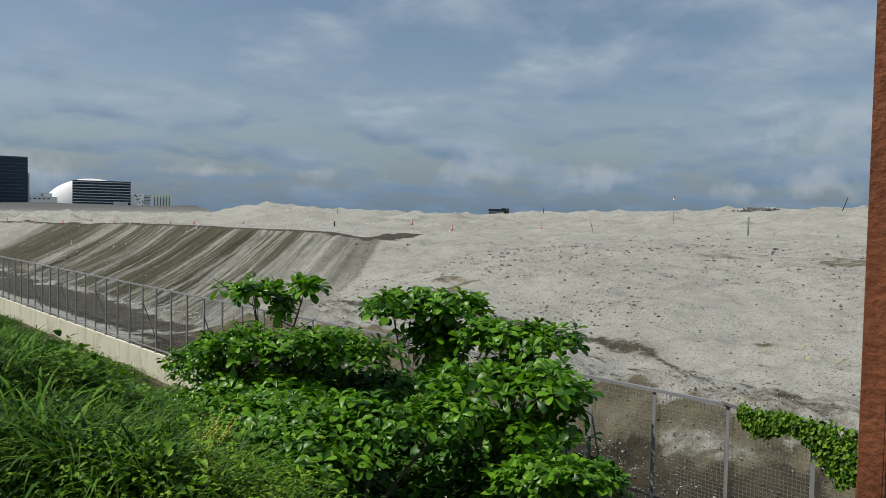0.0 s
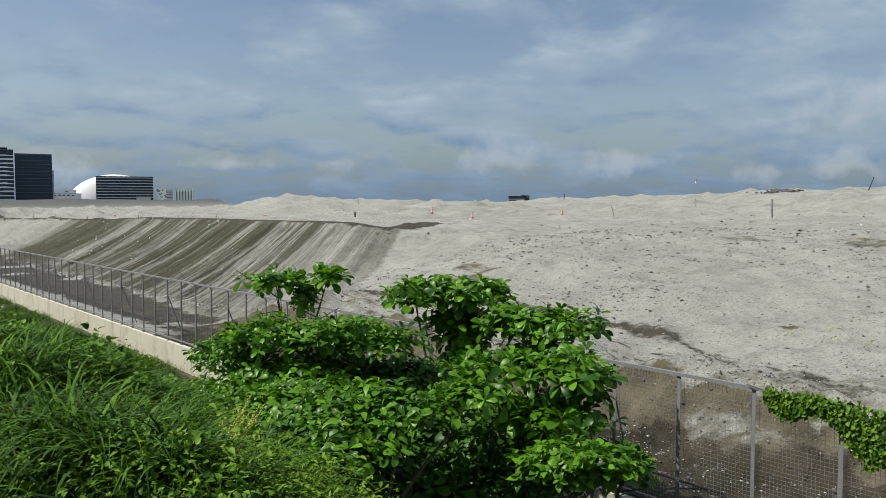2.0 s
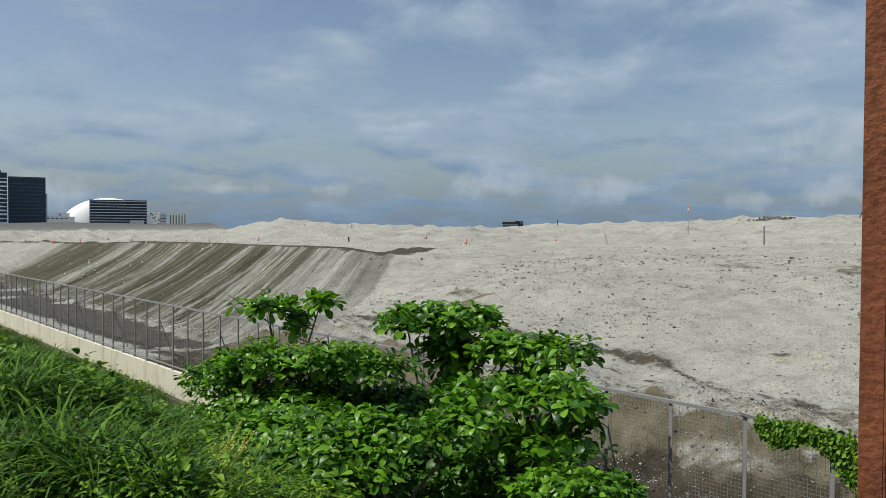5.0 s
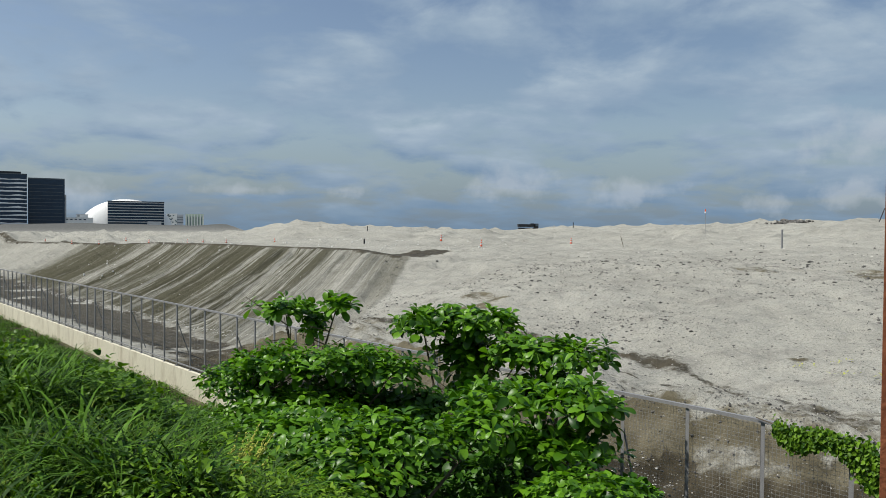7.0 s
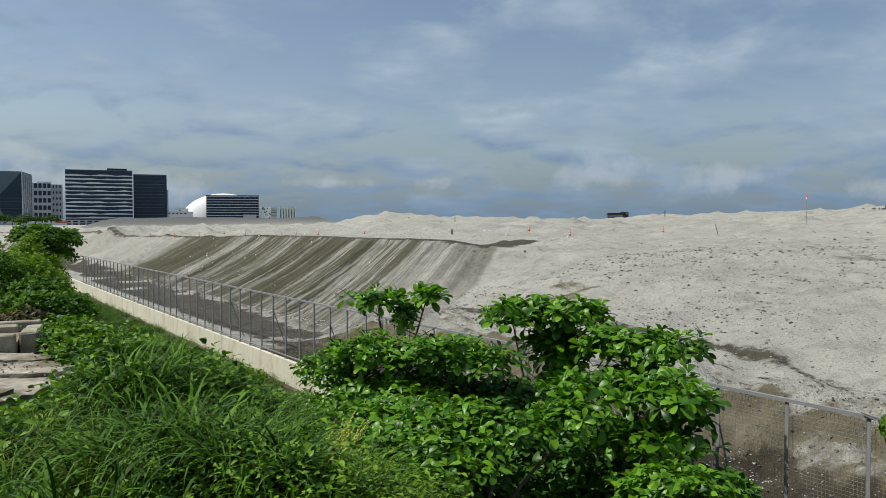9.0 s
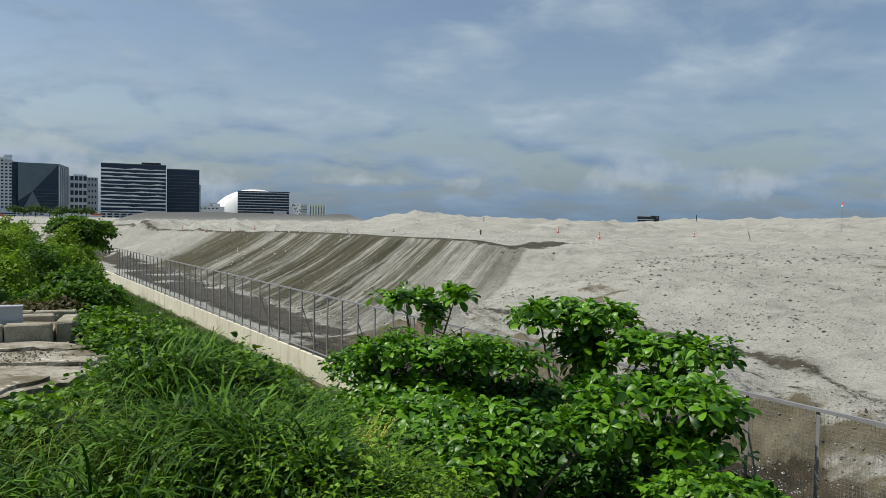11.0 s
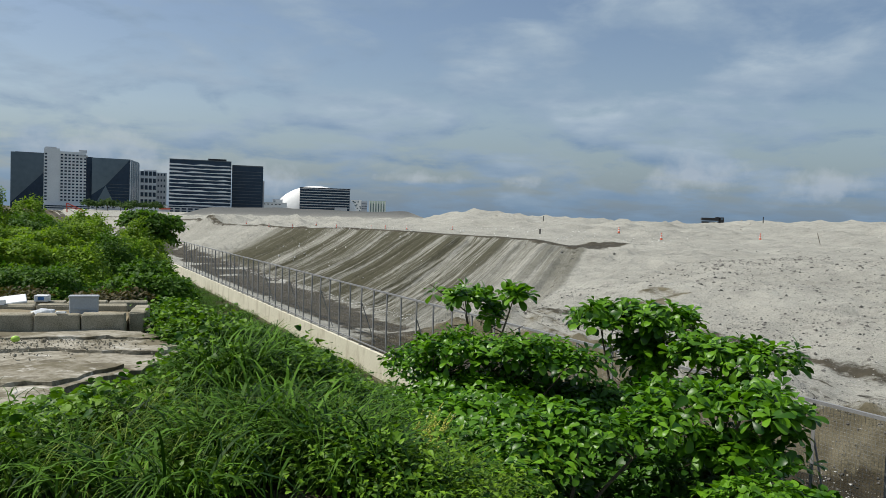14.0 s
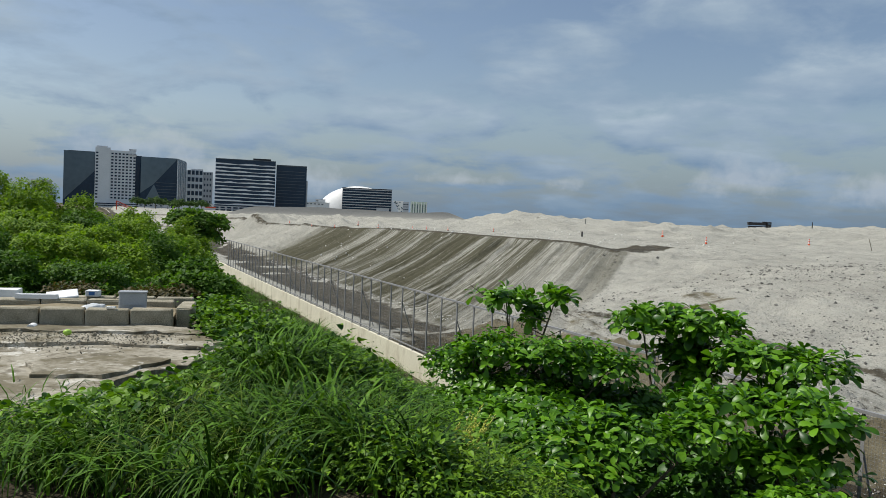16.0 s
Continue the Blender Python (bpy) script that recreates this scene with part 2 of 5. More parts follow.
# ---- the ground ----
def ground_z(u, v):
    x = FN[0] * (u + FU) + FD[0] * v
    y = FN[1] * (u + FU) + FD[1] * v
    r = np.hypot(x, y)
    az = np.degrees(np.arctan2(x, y))
    # the near side: a bank that falls from the yard to the wall
    yard = 2.9
    close = 1 - smooth(v, 13, 22)
    near = -0.8 + (yard + 0.8) * smooth(-u, 2.5, 9.0) * close + 2.6 * smooth(-u, 5.0, 11.0) * (1 - close)
    near = near + 0.12 * fbm(x, y, 1.5, 3, 5)
    near = near + 0.4 * np.exp(-(((x + 5.0) / 0.8) ** 2 + ((y - 10.1) / 1.0) ** 2)) + 0.22 * np.exp(-(((x + 4.0) / 0.8) ** 2 + ((y - 8.1) / 1.0) ** 2))
    # crest and foot of the fill along the fence
    crest = np.interp(v, [-20, 10, 30, 40, 60, 88, 102, 130], [22, 22, 21, 20, 17.5, 12.5, 9, 8])
    right = 1 - smooth(v, 24, 30)
    foot_l = np.interp(v, [20, 28, 40, 60, 90], [2.5, 2.8, 3.8, 4.4, 4.0])
    t = np.clip((u - foot_l) / np.maximum(crest - foot_l, 1), 0, 1)
    left_z = 3.0 * t
    # a low dark berm along the crest
    lip = 0.42 * np.exp(-((u - crest - 0.6) / np.where(u < crest + 0.6, 7.0, 2.0)) ** 2) * smooth(az, -26, -18) * (1 - smooth(az, -8.5, -4.5))
    # to the right of the bend: a low dirt bank, a track on it, then a long rounded slope
    tr = np.clip((u - 7.5) / 20.0, 0, 1.0)
    right_z = 1.15 * smooth(u, 1.6, 4.6) + 2.1 * (1 - (1 - tr) ** 1.7)
    right_z = right_z - 0.12 * np.exp(-((u - 6.5) / 0.5) ** 2)
    far = left_z * (1 - right) + right_z * right + lip
    # the plateau climbs to a low ridge of heaps, then the land runs on flat
    e = np.interp(az, [-60, -36, -33, -28, -22, -17, -13, -9, -3, 2.3, 9, 16, 19, 22, 28, 40, 90],
                  [-.4, -.45, -.4, -.35, -.3, -.2, .35, .3, .15, .1, .25, .55, .7, .95, .95, .9, .8])
    zr = 4.6 + 150 * np.tan(np.radians(e))
    up = smooth(r, 62, 150)
    plat = (zr - 3.1) * up
    plat = plat + np.where(r > 150, (np.minimum(r, 420) - 150) * np.tan(np.radians(e - 0.2)), 0)
    plat = plat * (1 - smooth(r, 420, 700))
    plat = plat + (smooth(r, 58, 110) * (1 - smooth(r, 150, 220))) * (1.5 * np.maximum(fbm(x, y, 15, 3, 9), 0) + 1.4 * np.maximum(fbm(x, y, 5.0, 4, 3, 0.6) - 0.06, 0) + 0.12 * fbm(x, y, 1.6, 3, 4))
    plat = plat + 0.7 * np.exp(-(((az + 13) / 2.6) ** 2 + ((r - 165) / 22) ** 2))
    # a darker heap further back
    dark = np.exp(-((r - 300) / 60) ** 2) * smooth(az, -35, -31) * (1 - smooth(az, -18, -15.5))
    plat = plat + 1.1 * np.exp(-(((az - 3.5) / 2.2) ** 2 + ((r - 320) / 45) ** 2))
    plat = plat + dark * (4.0 + 1.2 * fbm(x, y, 30, 3, 31))
    far = far + plat
    # relief
    slope = smooth(u, 1.5, 4) * (1 - smooth(r, 110, 200)) * (1 - 0.75 * (1 - right) * smooth(-x, 4, 6))
    far = far + slope * (0.22 * fbm(x, y, 2.4, 5, 12, 0.62) + 0.10 * fbm(x, y, 0.6, 2, 14) + 0.35 * fbm(x, y, 8, 2, 21))
    # ridges down the striped slope
    stripe = (1 - right) * smooth(-x, 4.0, 4.6) * smooth(t, 0.02, 0.12) * (1 - smooth(t, 0.9, 1.0))
    far = far + stripe * (0.34 * fbm(x - 0.03 * y, y * 0.016, 1.6, 5, 41, 0.7))
    # lumps and hollows of the dirt bank behind the fence
    far = far + right * smooth(u, 0.8, 2.0) * (1 - smooth(u, 4.5, 6.5)) * (0.34 * fbm(x, y, 1.3, 4, 77, 0.62) + 0.15 * fbm(x, y, 0.35, 2, 78))
    k = smooth(u, -0.06, 0.06)
    return near * (1 - k) + far * k



def soil_masks(U, V, Z):
    """How damp, how dirty and how striped the fill is."""
    X = FN[0] * (U + FU) + FD[0] * V
    Y = FN[1] * (U + FU) + FD[1] * V
    R = np.hypot(X, Y)
    AZ = np.degrees(np.arctan2(X, Y))
    n = fbm(X, Y, 3.0, 4, 61)
    right = 1 - smooth(V, 24, 30)
    foot = np.interp(V, [20, 28, 40, 60, 90], [2.5, 2.8, 3.8, 4.4, 4.0])
    # the wet drain between wall and fill
    drain = (1 - right) * smooth(U, 0.5, 1.2) * (1 - smooth(U - foot + 1.2 * n, -0.4, 1.2)) * smooth(n + 0.45, -0.1, 0.25)
    damp = 1.15 * drain
    # dark earth on the crest and on the track
    crest = np.interp(V, [-20, 10, 30, 40, 60, 88, 102, 130], [22, 22, 21, 20, 17.5, 12.5, 9, 8])
    mid = np.interp(AZ, [-12, -5.5, -3, -0.5], [0.7, 1.0, 6.0, 13.5]) + crest + 2.0 * n
    patch = np.exp(-((U - mid) / np.interp(AZ, [-12, -8, -3, -0.5], [0.9, 1.9, 2.4, 1.2])) ** 4) * smooth(AZ, -14, -10.5) * (1 - smooth(AZ, -1.2, 0.2))
    damp = np.maximum(damp, 1.2 * patch)
    rim = (1 - right) * np.exp(-((U - crest) / 0.4) ** 2) * smooth(-X, 4, 8)
    damp = np.maximum(damp, 0.85 * rim)
    track = right * np.exp(-((U - np.interp(V, [9, 10, 11.6, 14], [6.3, 6.8, 7.5, 7.6]) + 0.9 * n) / (0.12 + 0.4 * smooth(V, 10.3, 12.3))) ** 2) * smooth(V, 7, 10)
    damp = np.maximum(damp, 0.68 * track)
    rut = right * np.exp(-((U - 5.6 - 0.12 * (V - 8) + 0.6 * n) / 0.25) ** 2) * smooth(n + 0.5, 0.2, 0.5)
    damp = np.maximum(damp, 0.6 * rut)
    for cu, w in ((4.55, 0.05), (4.85, 0.08), (5.2, 0.06), (5.75, 0.07), (6.2, 0.05)):
        damp = np.maximum(damp, 0.55 * right * np.exp(-((U - cu - 0.05 * (V - 8) + 0.3 * n) / w) ** 2))
    # the dirt bank behind the fence
    damp = np.maximum(damp, right * (U > 0.1) * (1 - smooth(U + 0.9 * fbm(X, Y, 0.9, 4, 73), 2.35, 2.95)))
    low = right * (1.0 * (1 - smooth(U + 1.4 * fbm(X, Y, 1.6, 4, 71), 3.3, 4.5)) + 0.35 * smooth(V, 8.6, 9.8) * (1 - smooth(U, 4.0, 4.6)))
    for cu, cv, cr in ((3.57, 7.97, 0.24), (3.53, 7.2, 0.2), (3.72, 8.8, 0.2), (9.4, 9.2, 0.3)):
        low = np.maximum(low, 0.95 * np.exp(-(((U - cu) / cr) ** 2 + ((V - cv) / (1.2 * cr)) ** 2)))
    pale = 1 - 0.9 * np.exp(-(((U - 3.0) / 0.45) ** 2 + ((V - 7.2) / 0.9) ** 2))
    low, damp = low * pale, np.where(U < 4.2, damp * pale, damp)
    spots = right * 1.4 * smooth(fbm(X, Y, 1.0, 4, 83), 0.12, 0.22) * (1 - smooth(U, 4.4, 5.2))
    dirt = np.maximum(low, 0.35 * spots)
    dirt = np.maximum(dirt, right * (0.14 + 0.2 * smooth(n, -0.1, 0.2)) * smooth(U, 2.5, 3.5) * (1 - smooth(U, 6.5, 8.5)) * 1.25)
    hol = right * smooth(fbm(X, Y, 4.0, 3, 91), 0.3, 0.45) * smooth(U, 8, 10) * (1 - smooth(R, 35, 45))
    dirt = np.maximum(dirt, 0.62 * hol)
    dirt = np.where(U < 0, 1.0, dirt)
    # near side: this mask darkens humus, with the plants' shade painted in
    damp = np.where(U < -0.3, 0.75 * np.maximum(smooth(X + 0.25 * Y, -5.5, -3.0), smooth(U, -4.5, -3.0)), damp)
    # oblique dark trails down the slope
    XS = X - 0.03 * (Y - 47)
    trail = smooth(V, 18, 22) * smooth(-XS, 3.9, 4.2) * (1 - smooth(-XS, 38, 42) * 0.85) * smooth(U - foot, 0.0, 0.8) * (1 - smooth(U - crest, -0.3, 0.9))
    trail = trail * (1 - 0.42 * smooth(X, -10.5, -8)) * (1 - 0.35 * smooth(X, -12, -7) * (1 - smooth((U - foot) / (crest - foot), 0.3, 0.8)))
    edge = trail * (np.exp(-((XS + 4.55 + 0.08 * n) / 0.2) ** 2) + 0.7 * np.exp(-((XS + 5.5 + 0.1 * n) / 0.16) ** 2))
    damp = np.maximum(damp, 0.85 * edge)
    heap = np.exp(-((R - 300) / 75) ** 4) * smooth(AZ, -36, -32) * (1 - smooth(AZ, -18, -15.5))
    return np.clip(damp, 0, 2), np.clip(dirt, 0, 1.5), np.clip(trail, 0, 1), np.clip(heap, 0, 1)


def sand(nt, b):
    N, L = nt.nodes.new, nt.links.new
    co = N("ShaderNodeTexCoord")

    # a sheared space in which the trails run along y
    sep = N("ShaderNodeSeparateXYZ"); L(co.outputs["Object"], sep.inputs[0])
    shear = N("ShaderNodeMath"); shear.operation = "MULTIPLY_ADD"; shear.inputs[1].default_value = -0.03
    L(sep.outputs["Y"], shear.inputs[0]); L(sep.outputs["X"], shear.inputs[2])
    along = N("ShaderNodeCombineXYZ"); L(shear.outputs[0], along.inputs[0]); L(sep.outputs["Y"], along.inputs[1])

    def noise_tex(scale, detail, stretch=(1, 1, 1), rough=0.55):
        mp = N("ShaderNodeMapping"); mp.inputs["Scale"].default_value = stretch
        L((along if stretch[2] == 0 else co).outputs[0 if stretch[2] == 0 else "Object"], mp.inputs["Vector"])
        t = N("ShaderNodeTexNoise"); t.inputs["Scale"].default_value = scale
        t.inputs["Detail"].default_value = detail; t.inputs["Roughness"].default_value = rough
        L(mp.outputs[0], t.inputs["Vector"])
        return t.outputs["Fac"]

    def span(value, a, c, lo=0.0, hi=1.0):
        r = N("ShaderNodeMapRange"); r.inputs["From Min"].default_value = a; r.inputs["From Max"].default_value = c
        r.inputs["To Min"].default_value = lo; r.inputs["To Max"].default_value = hi
        L(value, r.inputs["Value"])
        return r.outputs[0]

    def times(a, c):
        k = N("ShaderNodeMath"); k.operation = "MULTIPLY"
        L(a, k.inputs[0])
        if isinstance(c, float):
            k.inputs[1].default_value = c
        else:
            L(c, k.inputs[1])
        return k.outputs[0]

    def blend(fac, a, c):
        m = N("ShaderNodeMix"); m.data_type = "RGBA"
        L(fac, m.inputs["Factor"])
        for sock, val in (("A", a), ("B", c)):
            if isinstance(val, tuple):
                m.inputs[sock].default_value = (*val, 1)
            else:
                L(val, m.inputs[sock])
        return m.outputs["Result"]

    def attr(name):
        a = N("ShaderNodeAttribute"); a.attribute_name = name
        return a.outputs["Fac"]

    def ragged(noise, mask):
        """A mask whose edge breaks up along the noise."""
        k = N("ShaderNodeMath"); k.operation = "MULTIPLY_ADD"; k.inputs[1].default_value = 1.9
        L(noise, k.inputs[0]); L(mask, k.inputs[2])
        return span(k.outputs[0], 1.28, 1.62, 0.0, 0.95)

    coarse, mid_n, fine = noise_tex(0.18, 5), noise_tex(1.3, 6), noise_tex(14, 5, rough=0.7)
    col = blend(span(coarse, 0.35, 0.65), (0.285, 0.28, 0.24), (0.385, 0.377, 0.325))
    col = blend(span(mid_n, 0.35, 0.7, 0.0, 0.6), col, (0.415, 0.407, 0.352))
    col = blend(span(fine, 0.52, 0.66, 0.0, 0.75), col, (0.14, 0.135, 0.12))
    patchy = noise_tex(0.75, 8, rough=0.68)
    col = blend(span(patchy, 0.52, 0.66, 0.0, 0.45), col, (0.17, 0.163, 0.145))
    grit = noise_tex(38, 3, rough=0.75)
    col = blend(span(grit, 0.55, 0.66, 0.0, 0.7), col, (0.12, 0.115, 0.10))
    col = blend(span(grit, 0.45, 0.35, 0.0, 0.5), col, (0.42, 0.415, 0.38))
    # pebbles: dark specks of a hand's size
    for scale, lim, tone in ((2.6, 0.085, (0.085, 0.08, 0.075)), (5.5, 0.10, (0.13, 0.12, 0.105)), (9.0, 0.12, (0.42, 0.41, 0.385))):
        vo = N("ShaderNodeTexVoronoi"); vo.inputs["Scale"].default_value = scale
        L(co.outputs["Object"], vo.inputs["Vector"])
        dot = span(vo.outputs["Distance"], lim * 1.1, lim * 1.5, 1.0, 0.0)
        sepc = N("ShaderNodeSeparateColor"); L(vo.outputs["Color"], sepc.inputs[0])
        some = span(sepc.outputs[0], 0.42, 0.46)
        col = blend(times(dot, some), col, tone)
    # oblique trails: fine and coarse streaks that run along y
    st1 = noise_tex(0.4, 7, (1, 0.012, 0.0), 0.72)
    st2 = noise_tex(2.6, 6, (1, 0.008, 0.0), 0.7)
    mixs = N("ShaderNodeMath"); mixs.operation = "MULTIPLY_ADD"; mixs.inputs[1].default_value = 0.6
    L(st2, mixs.inputs[0]); L(st1, mixs.inputs[2])
    st3 = noise_tex(9, 5, (1, 0.02, 0.0), 0.7)
    mix3 = N("ShaderNodeMath"); mix3.operation = "MULTIPLY_ADD"; mix3.inputs[1].default_value = 0.5
    L(st3, mix3.inputs[0]); L(mixs.outputs[0], mix3.inputs[2])
    more = N("ShaderNodeMath"); more.operation = "ADD"
    L(span(shear.outputs[0], -12.0, -30.0, 0.0, 0.05), more.inputs[0]); L(mix3.outputs[0], more.inputs[1])
    trail = times(span(more.outputs[0], 0.97, 1.10, 0.10, 1.0), attr("trail"))
    col = blend(times(trail, 0.95), col, (0.059, 0.055, 0.031))
    dirt_c = blend(span(mid_n, 0.35, 0.65), (0.072, 0.061, 0.035), (0.16, 0.14, 0.09))
    col = blend(ragged(noise_tex(1.7, 9, rough=0.7), attr("dirt")), col, dirt_c)
    damp_c = blend(span(mid_n, 0.35, 0.65), (0.03, 0.025, 0.015), (0.072, 0.060, 0.038))
    col = blend(ragged(noise_tex(2.1, 9, rough=0.72), attr("damp")), col, damp_c)
    col = blend(times(attr("heap"), 0.9), col, (0.085, 0.088, 0.086))
    L(col, b.inputs["Base Color"])
    rg = N("ShaderNodeMix"); rg.data_type = "FLOAT"
    L(attr("damp"), rg.inputs["Factor"]); rg.inputs["A"].default_value = 0.95; rg.inputs["B"].default_value = 0.6
    L(rg.outputs["Result"], b.inputs["Roughness"])
    hgt = N("ShaderNodeMath"); hgt.operation = "MULTIPLY_ADD"; hgt.inputs[1].default_value = 0.35
    L(fine, hgt.inputs[0]); L(mid_n, hgt.inputs[2])
    bp = N("ShaderNodeBump"); bp.inputs["Strength"].default_value = 1.0; bp.inputs["Distance"].default_value = 0.2
    L(hgt.outputs[0], bp.inputs["Height"]); L(bp.outputs[0], b.inputs["Normal"])


M_SAND = material("sand", sand, 0.95, 0, 0.1)


def grown(start, end, step, rate):
    out, x = [], start
    while x < end:
        out.append(x)
        step *= rate
        x += step
    return out + [end]


def build_ground():
    us = sorted(set([-a for a in grown(14, 2500, 0.6, 1.14)] + list(np.arange(-14, -0.6, 0.4)) + list(np.arange(-0.6, 0.6, 0.06))
                    + list(np.arange(0.6, 26, 0.14)) + grown(26, 3500, 0.2, 1.028)))
    vs = sorted(set([-a for a in grown(8, 2500, 0.4, 1.1)] + list(np.arange(-8, 62, 0.17)) + grown(62, 3500, 0.25, 1.028)))
    U, V = np.meshgrid(us, vs, indexing="ij")
    Z = ground_z(U, V)
    X = FN[0] * (U + FU) + FD[0] * V
    Y = FN[1] * (U + FU) + FD[1] * V
    nu, nv = U.shape
    verts = np.stack([X, Y, Z], -1).reshape(-1, 3)
    i = np.arange(nu * nv).reshape(nu, nv)
    faces = np.stack([i[:-1, :-1], i[1:, :-1], i[1:, 1:], i[:-1, 1:]], -1).reshape(-1, 4)
    ob = mesh_object("ground", verts.tolist(), faces.tolist(), M_SAND, smooth=True)
    for name, mask in zip(("damp", "dirt", "trail", "heap"), soil_masks(U, V, Z)):
        ob.data.attributes.new(name, "FLOAT", "POINT").data.foreach_set("value", mask.astype(np.float32).ravel())
    tagged(ob, "pale grey sand fill with dark oblique trails, dirt bank and weedy verge", "ground", kind="structure")
    return ob


def ground_at(x, y):
    u = np.asarray(x) * FN[0] + np.asarray(y) * FN[1] - FU
    v = np.asarray(x) * FD[0] + np.asarray(y) * FD[1]
    return ground_z(u, v)


build_ground()

# ---- retaining wall and fence ----
def concrete(nt, b):
    N, L = nt.nodes.new, nt.links.new
    mottled((0.54, 0.515, 0.40), (0.67, 0.64, 0.51), 0.8, 18, 0.2)(nt, b)
    base = b.inputs["Base Color"].links[0].from_socket
    co = N("ShaderNodeTexCoord")
    # rain stains that run down from the top
    mp = N("ShaderNodeMapping"); mp.inputs["Scale"].default_value = (0.8, 0.8, 0.25)
    L(co.outputs["Object"], mp.inputs["Vector"])
    t = N("ShaderNodeTexNoise"); t.inputs["Scale"].default_value = 1.6; t.inputs["Detail"].default_value = 7
    t.inputs["Roughness"].default_value = 0.68
    L(mp.outputs[0], t.inputs["Vector"])
    r = N("ShaderNodeMapRange"); r.inputs["From Min"].default_value = 0.50; r.inputs["From Max"].default_value = 0.66
    r.inputs["To Max"].default_value = 0.6
    L(t.outputs["Fac"], r.inputs["Value"])
    m = N("ShaderNodeMix"); m.data_type = "RGBA"
    m.inputs["B"].default_value = (0.30, 0.25, 0.17, 1)
    L(r.outputs[0], m.inputs["Factor"]); L(base, m.inputs["A"]); L(m.outputs["Result"], b.inputs["Base Color"])


M_WALL = material("stained_concrete", concrete, 0.92, 0, 0.15)
M_CAP = material("grey_concrete", mottled((0.24, 0.235, 0.21), (0.36, 0.35, 0.32), 1.5, 25, 0.25), 0.92, 0, 0.15)
bm = bmesh.new()
for k in range(-3, 18):
    box(bm, -4.0 * k - 3.996, -4.0 * k, -0.07, 0.14, -1.6, 0.0, 0.008)
wall = part("retaining_wall", bm, M_WALL)
wall.matrix_world = fmat(0, 0, 0)
tagged(wall, "cream concrete retaining wall with rain stains below the fence", "wall", kind="structure")
bm = bmesh.new()
box(bm, -70, 12, 0.145, 0.75, -1.0, -0.03, 0.01)
cap = part("wall_ledge", bm, M_CAP)
cap.matrix_world = fmat(0, 0, 0)
tagged(cap, "grey concrete ledge behind the retaining wall", "ledge", kind="structure")

fence = new("fence")
fence.matrix_world = fmat(0, 0, 0)
tagged(fence, "grey galvanised steel mesh fence standing on a concrete wall", "fence")
STEP, FIRST, LAST = 1.16, -6, 53
bm = bmesh.new()
box(bm, -0.03, 0.03, -0.003, 0.003, -0.03, 2.1)
box(bm, -0.03, -0.024, -0.003, 0.055, -0.03, 2.1)
box(bm, -0.06, 0.06, -0.04, 0.06, -0.03, 0.012)
post = part("post", bm, M_STEEL, fence)
bm = bmesh.new()
tube(bm, (0, 0.02, 1.55), (-0.1, 0.62, -0.02), 0.018, 0.018, 6)
brace = part("brace", bm, M_STEEL, fence)
for k in range(FIRST, LAST):
    x = -(5.23 + STEP * k)
    o = post if k == FIRST else post.copy()
    if k != FIRST:
        scene.collection.objects.link(o)
    o.location = (x, 0, 0)
    if k % 4 == 2:
        o = brace if k == FIRST else brace.copy()
        if k != FIRST:
            scene.collection.objects.link(o)
        o.location = (x, 0, 0)
end = -(5.23 + STEP * LAST)
bm = bmesh.new()
box(bm, end, 2.4, -0.028, 0.028, 2.075, 2.125)
part("top_rail", bm, M_STEEL, fence)
bm = bmesh.new()
box(bm, end, 2.4, -0.02, 0.02, 0.10, 0.135)
part("bottom_rail", bm, M_STEEL, fence)
# welded mesh, one panel between two posts
M_WIRE = material("galvanised_wire", mottled((0.30, 0.30, 0.29), (0.42, 0.42, 0.41), 3, 60, 0), 0.5, 0.4)


def wire_panel(name, gap, thick):
    bm = bmesh.new()
    h = thick / 2
    n = int(STEP / gap)
    for k in range(1, n):
        x = STEP * k / n
        box(bm, x - h, x + h, 0.06 - h, 0.06 + h, 0.12, 2.08)
    n = int(1.96 / gap)
    for k in range(1, n):
        z = 0.12 + 1.96 * k / n
        box(bm, 0, STEP, 0.06 - h + thick, 0.06 + h + thick, z - h, z + h)
    return part(name, bm, M_WIRE, fence)


fine_panel = wire_panel("mesh_panel", 0.055, 0.0024)
far_panel = wire_panel("mesh_panel", 0.11, 0.0018)
used = set()
for k in range(FIRST, 38):
    src = fine_panel if k < 6 else far_panel
    o = src.copy() if src.name in used else src
    if src.name in used:
        scene.collection.objects.link(o)
    used.add(src.name)
    o.location = (-(5.23 + STEP * (k + 1)), 0, 0)

# ---- far buildings: azimuth from and to, elevation of the roof, distance ----
# paler glass: painted sky reflection on the towers, plain tint elsewhere
M_PALE_GLASS = material("pale_facade_glass", mottled((0.07, 0.105, 0.13), (0.10, 0.14, 0.17), 0.04, 0.2, 0), 0.2, 0, 0.5)
M_BAND = material("white_spandrel", mottled((0.52, 0.55, 0.58), (0.64, 0.66, 0.69), 0.1, 1, 0), 0.5)
M_DIMBAND = material("grey_spandrel", mottled((0.06, 0.078, 0.092), (0.09, 0.108, 0.125), 0.1, 1, 0), 0.5)
M_HOTEL = material("hotel_paint", mottled((0.55, 0.58, 0.6), (0.66, 0.69, 0.71), 0.08, 1.5, 0), 0.7)
M_MINT = material("mint_paint", mottled((0.42, 0.52, 0.42), (0.55, 0.63, 0.53), 0.1, 1, 0), 0.7)
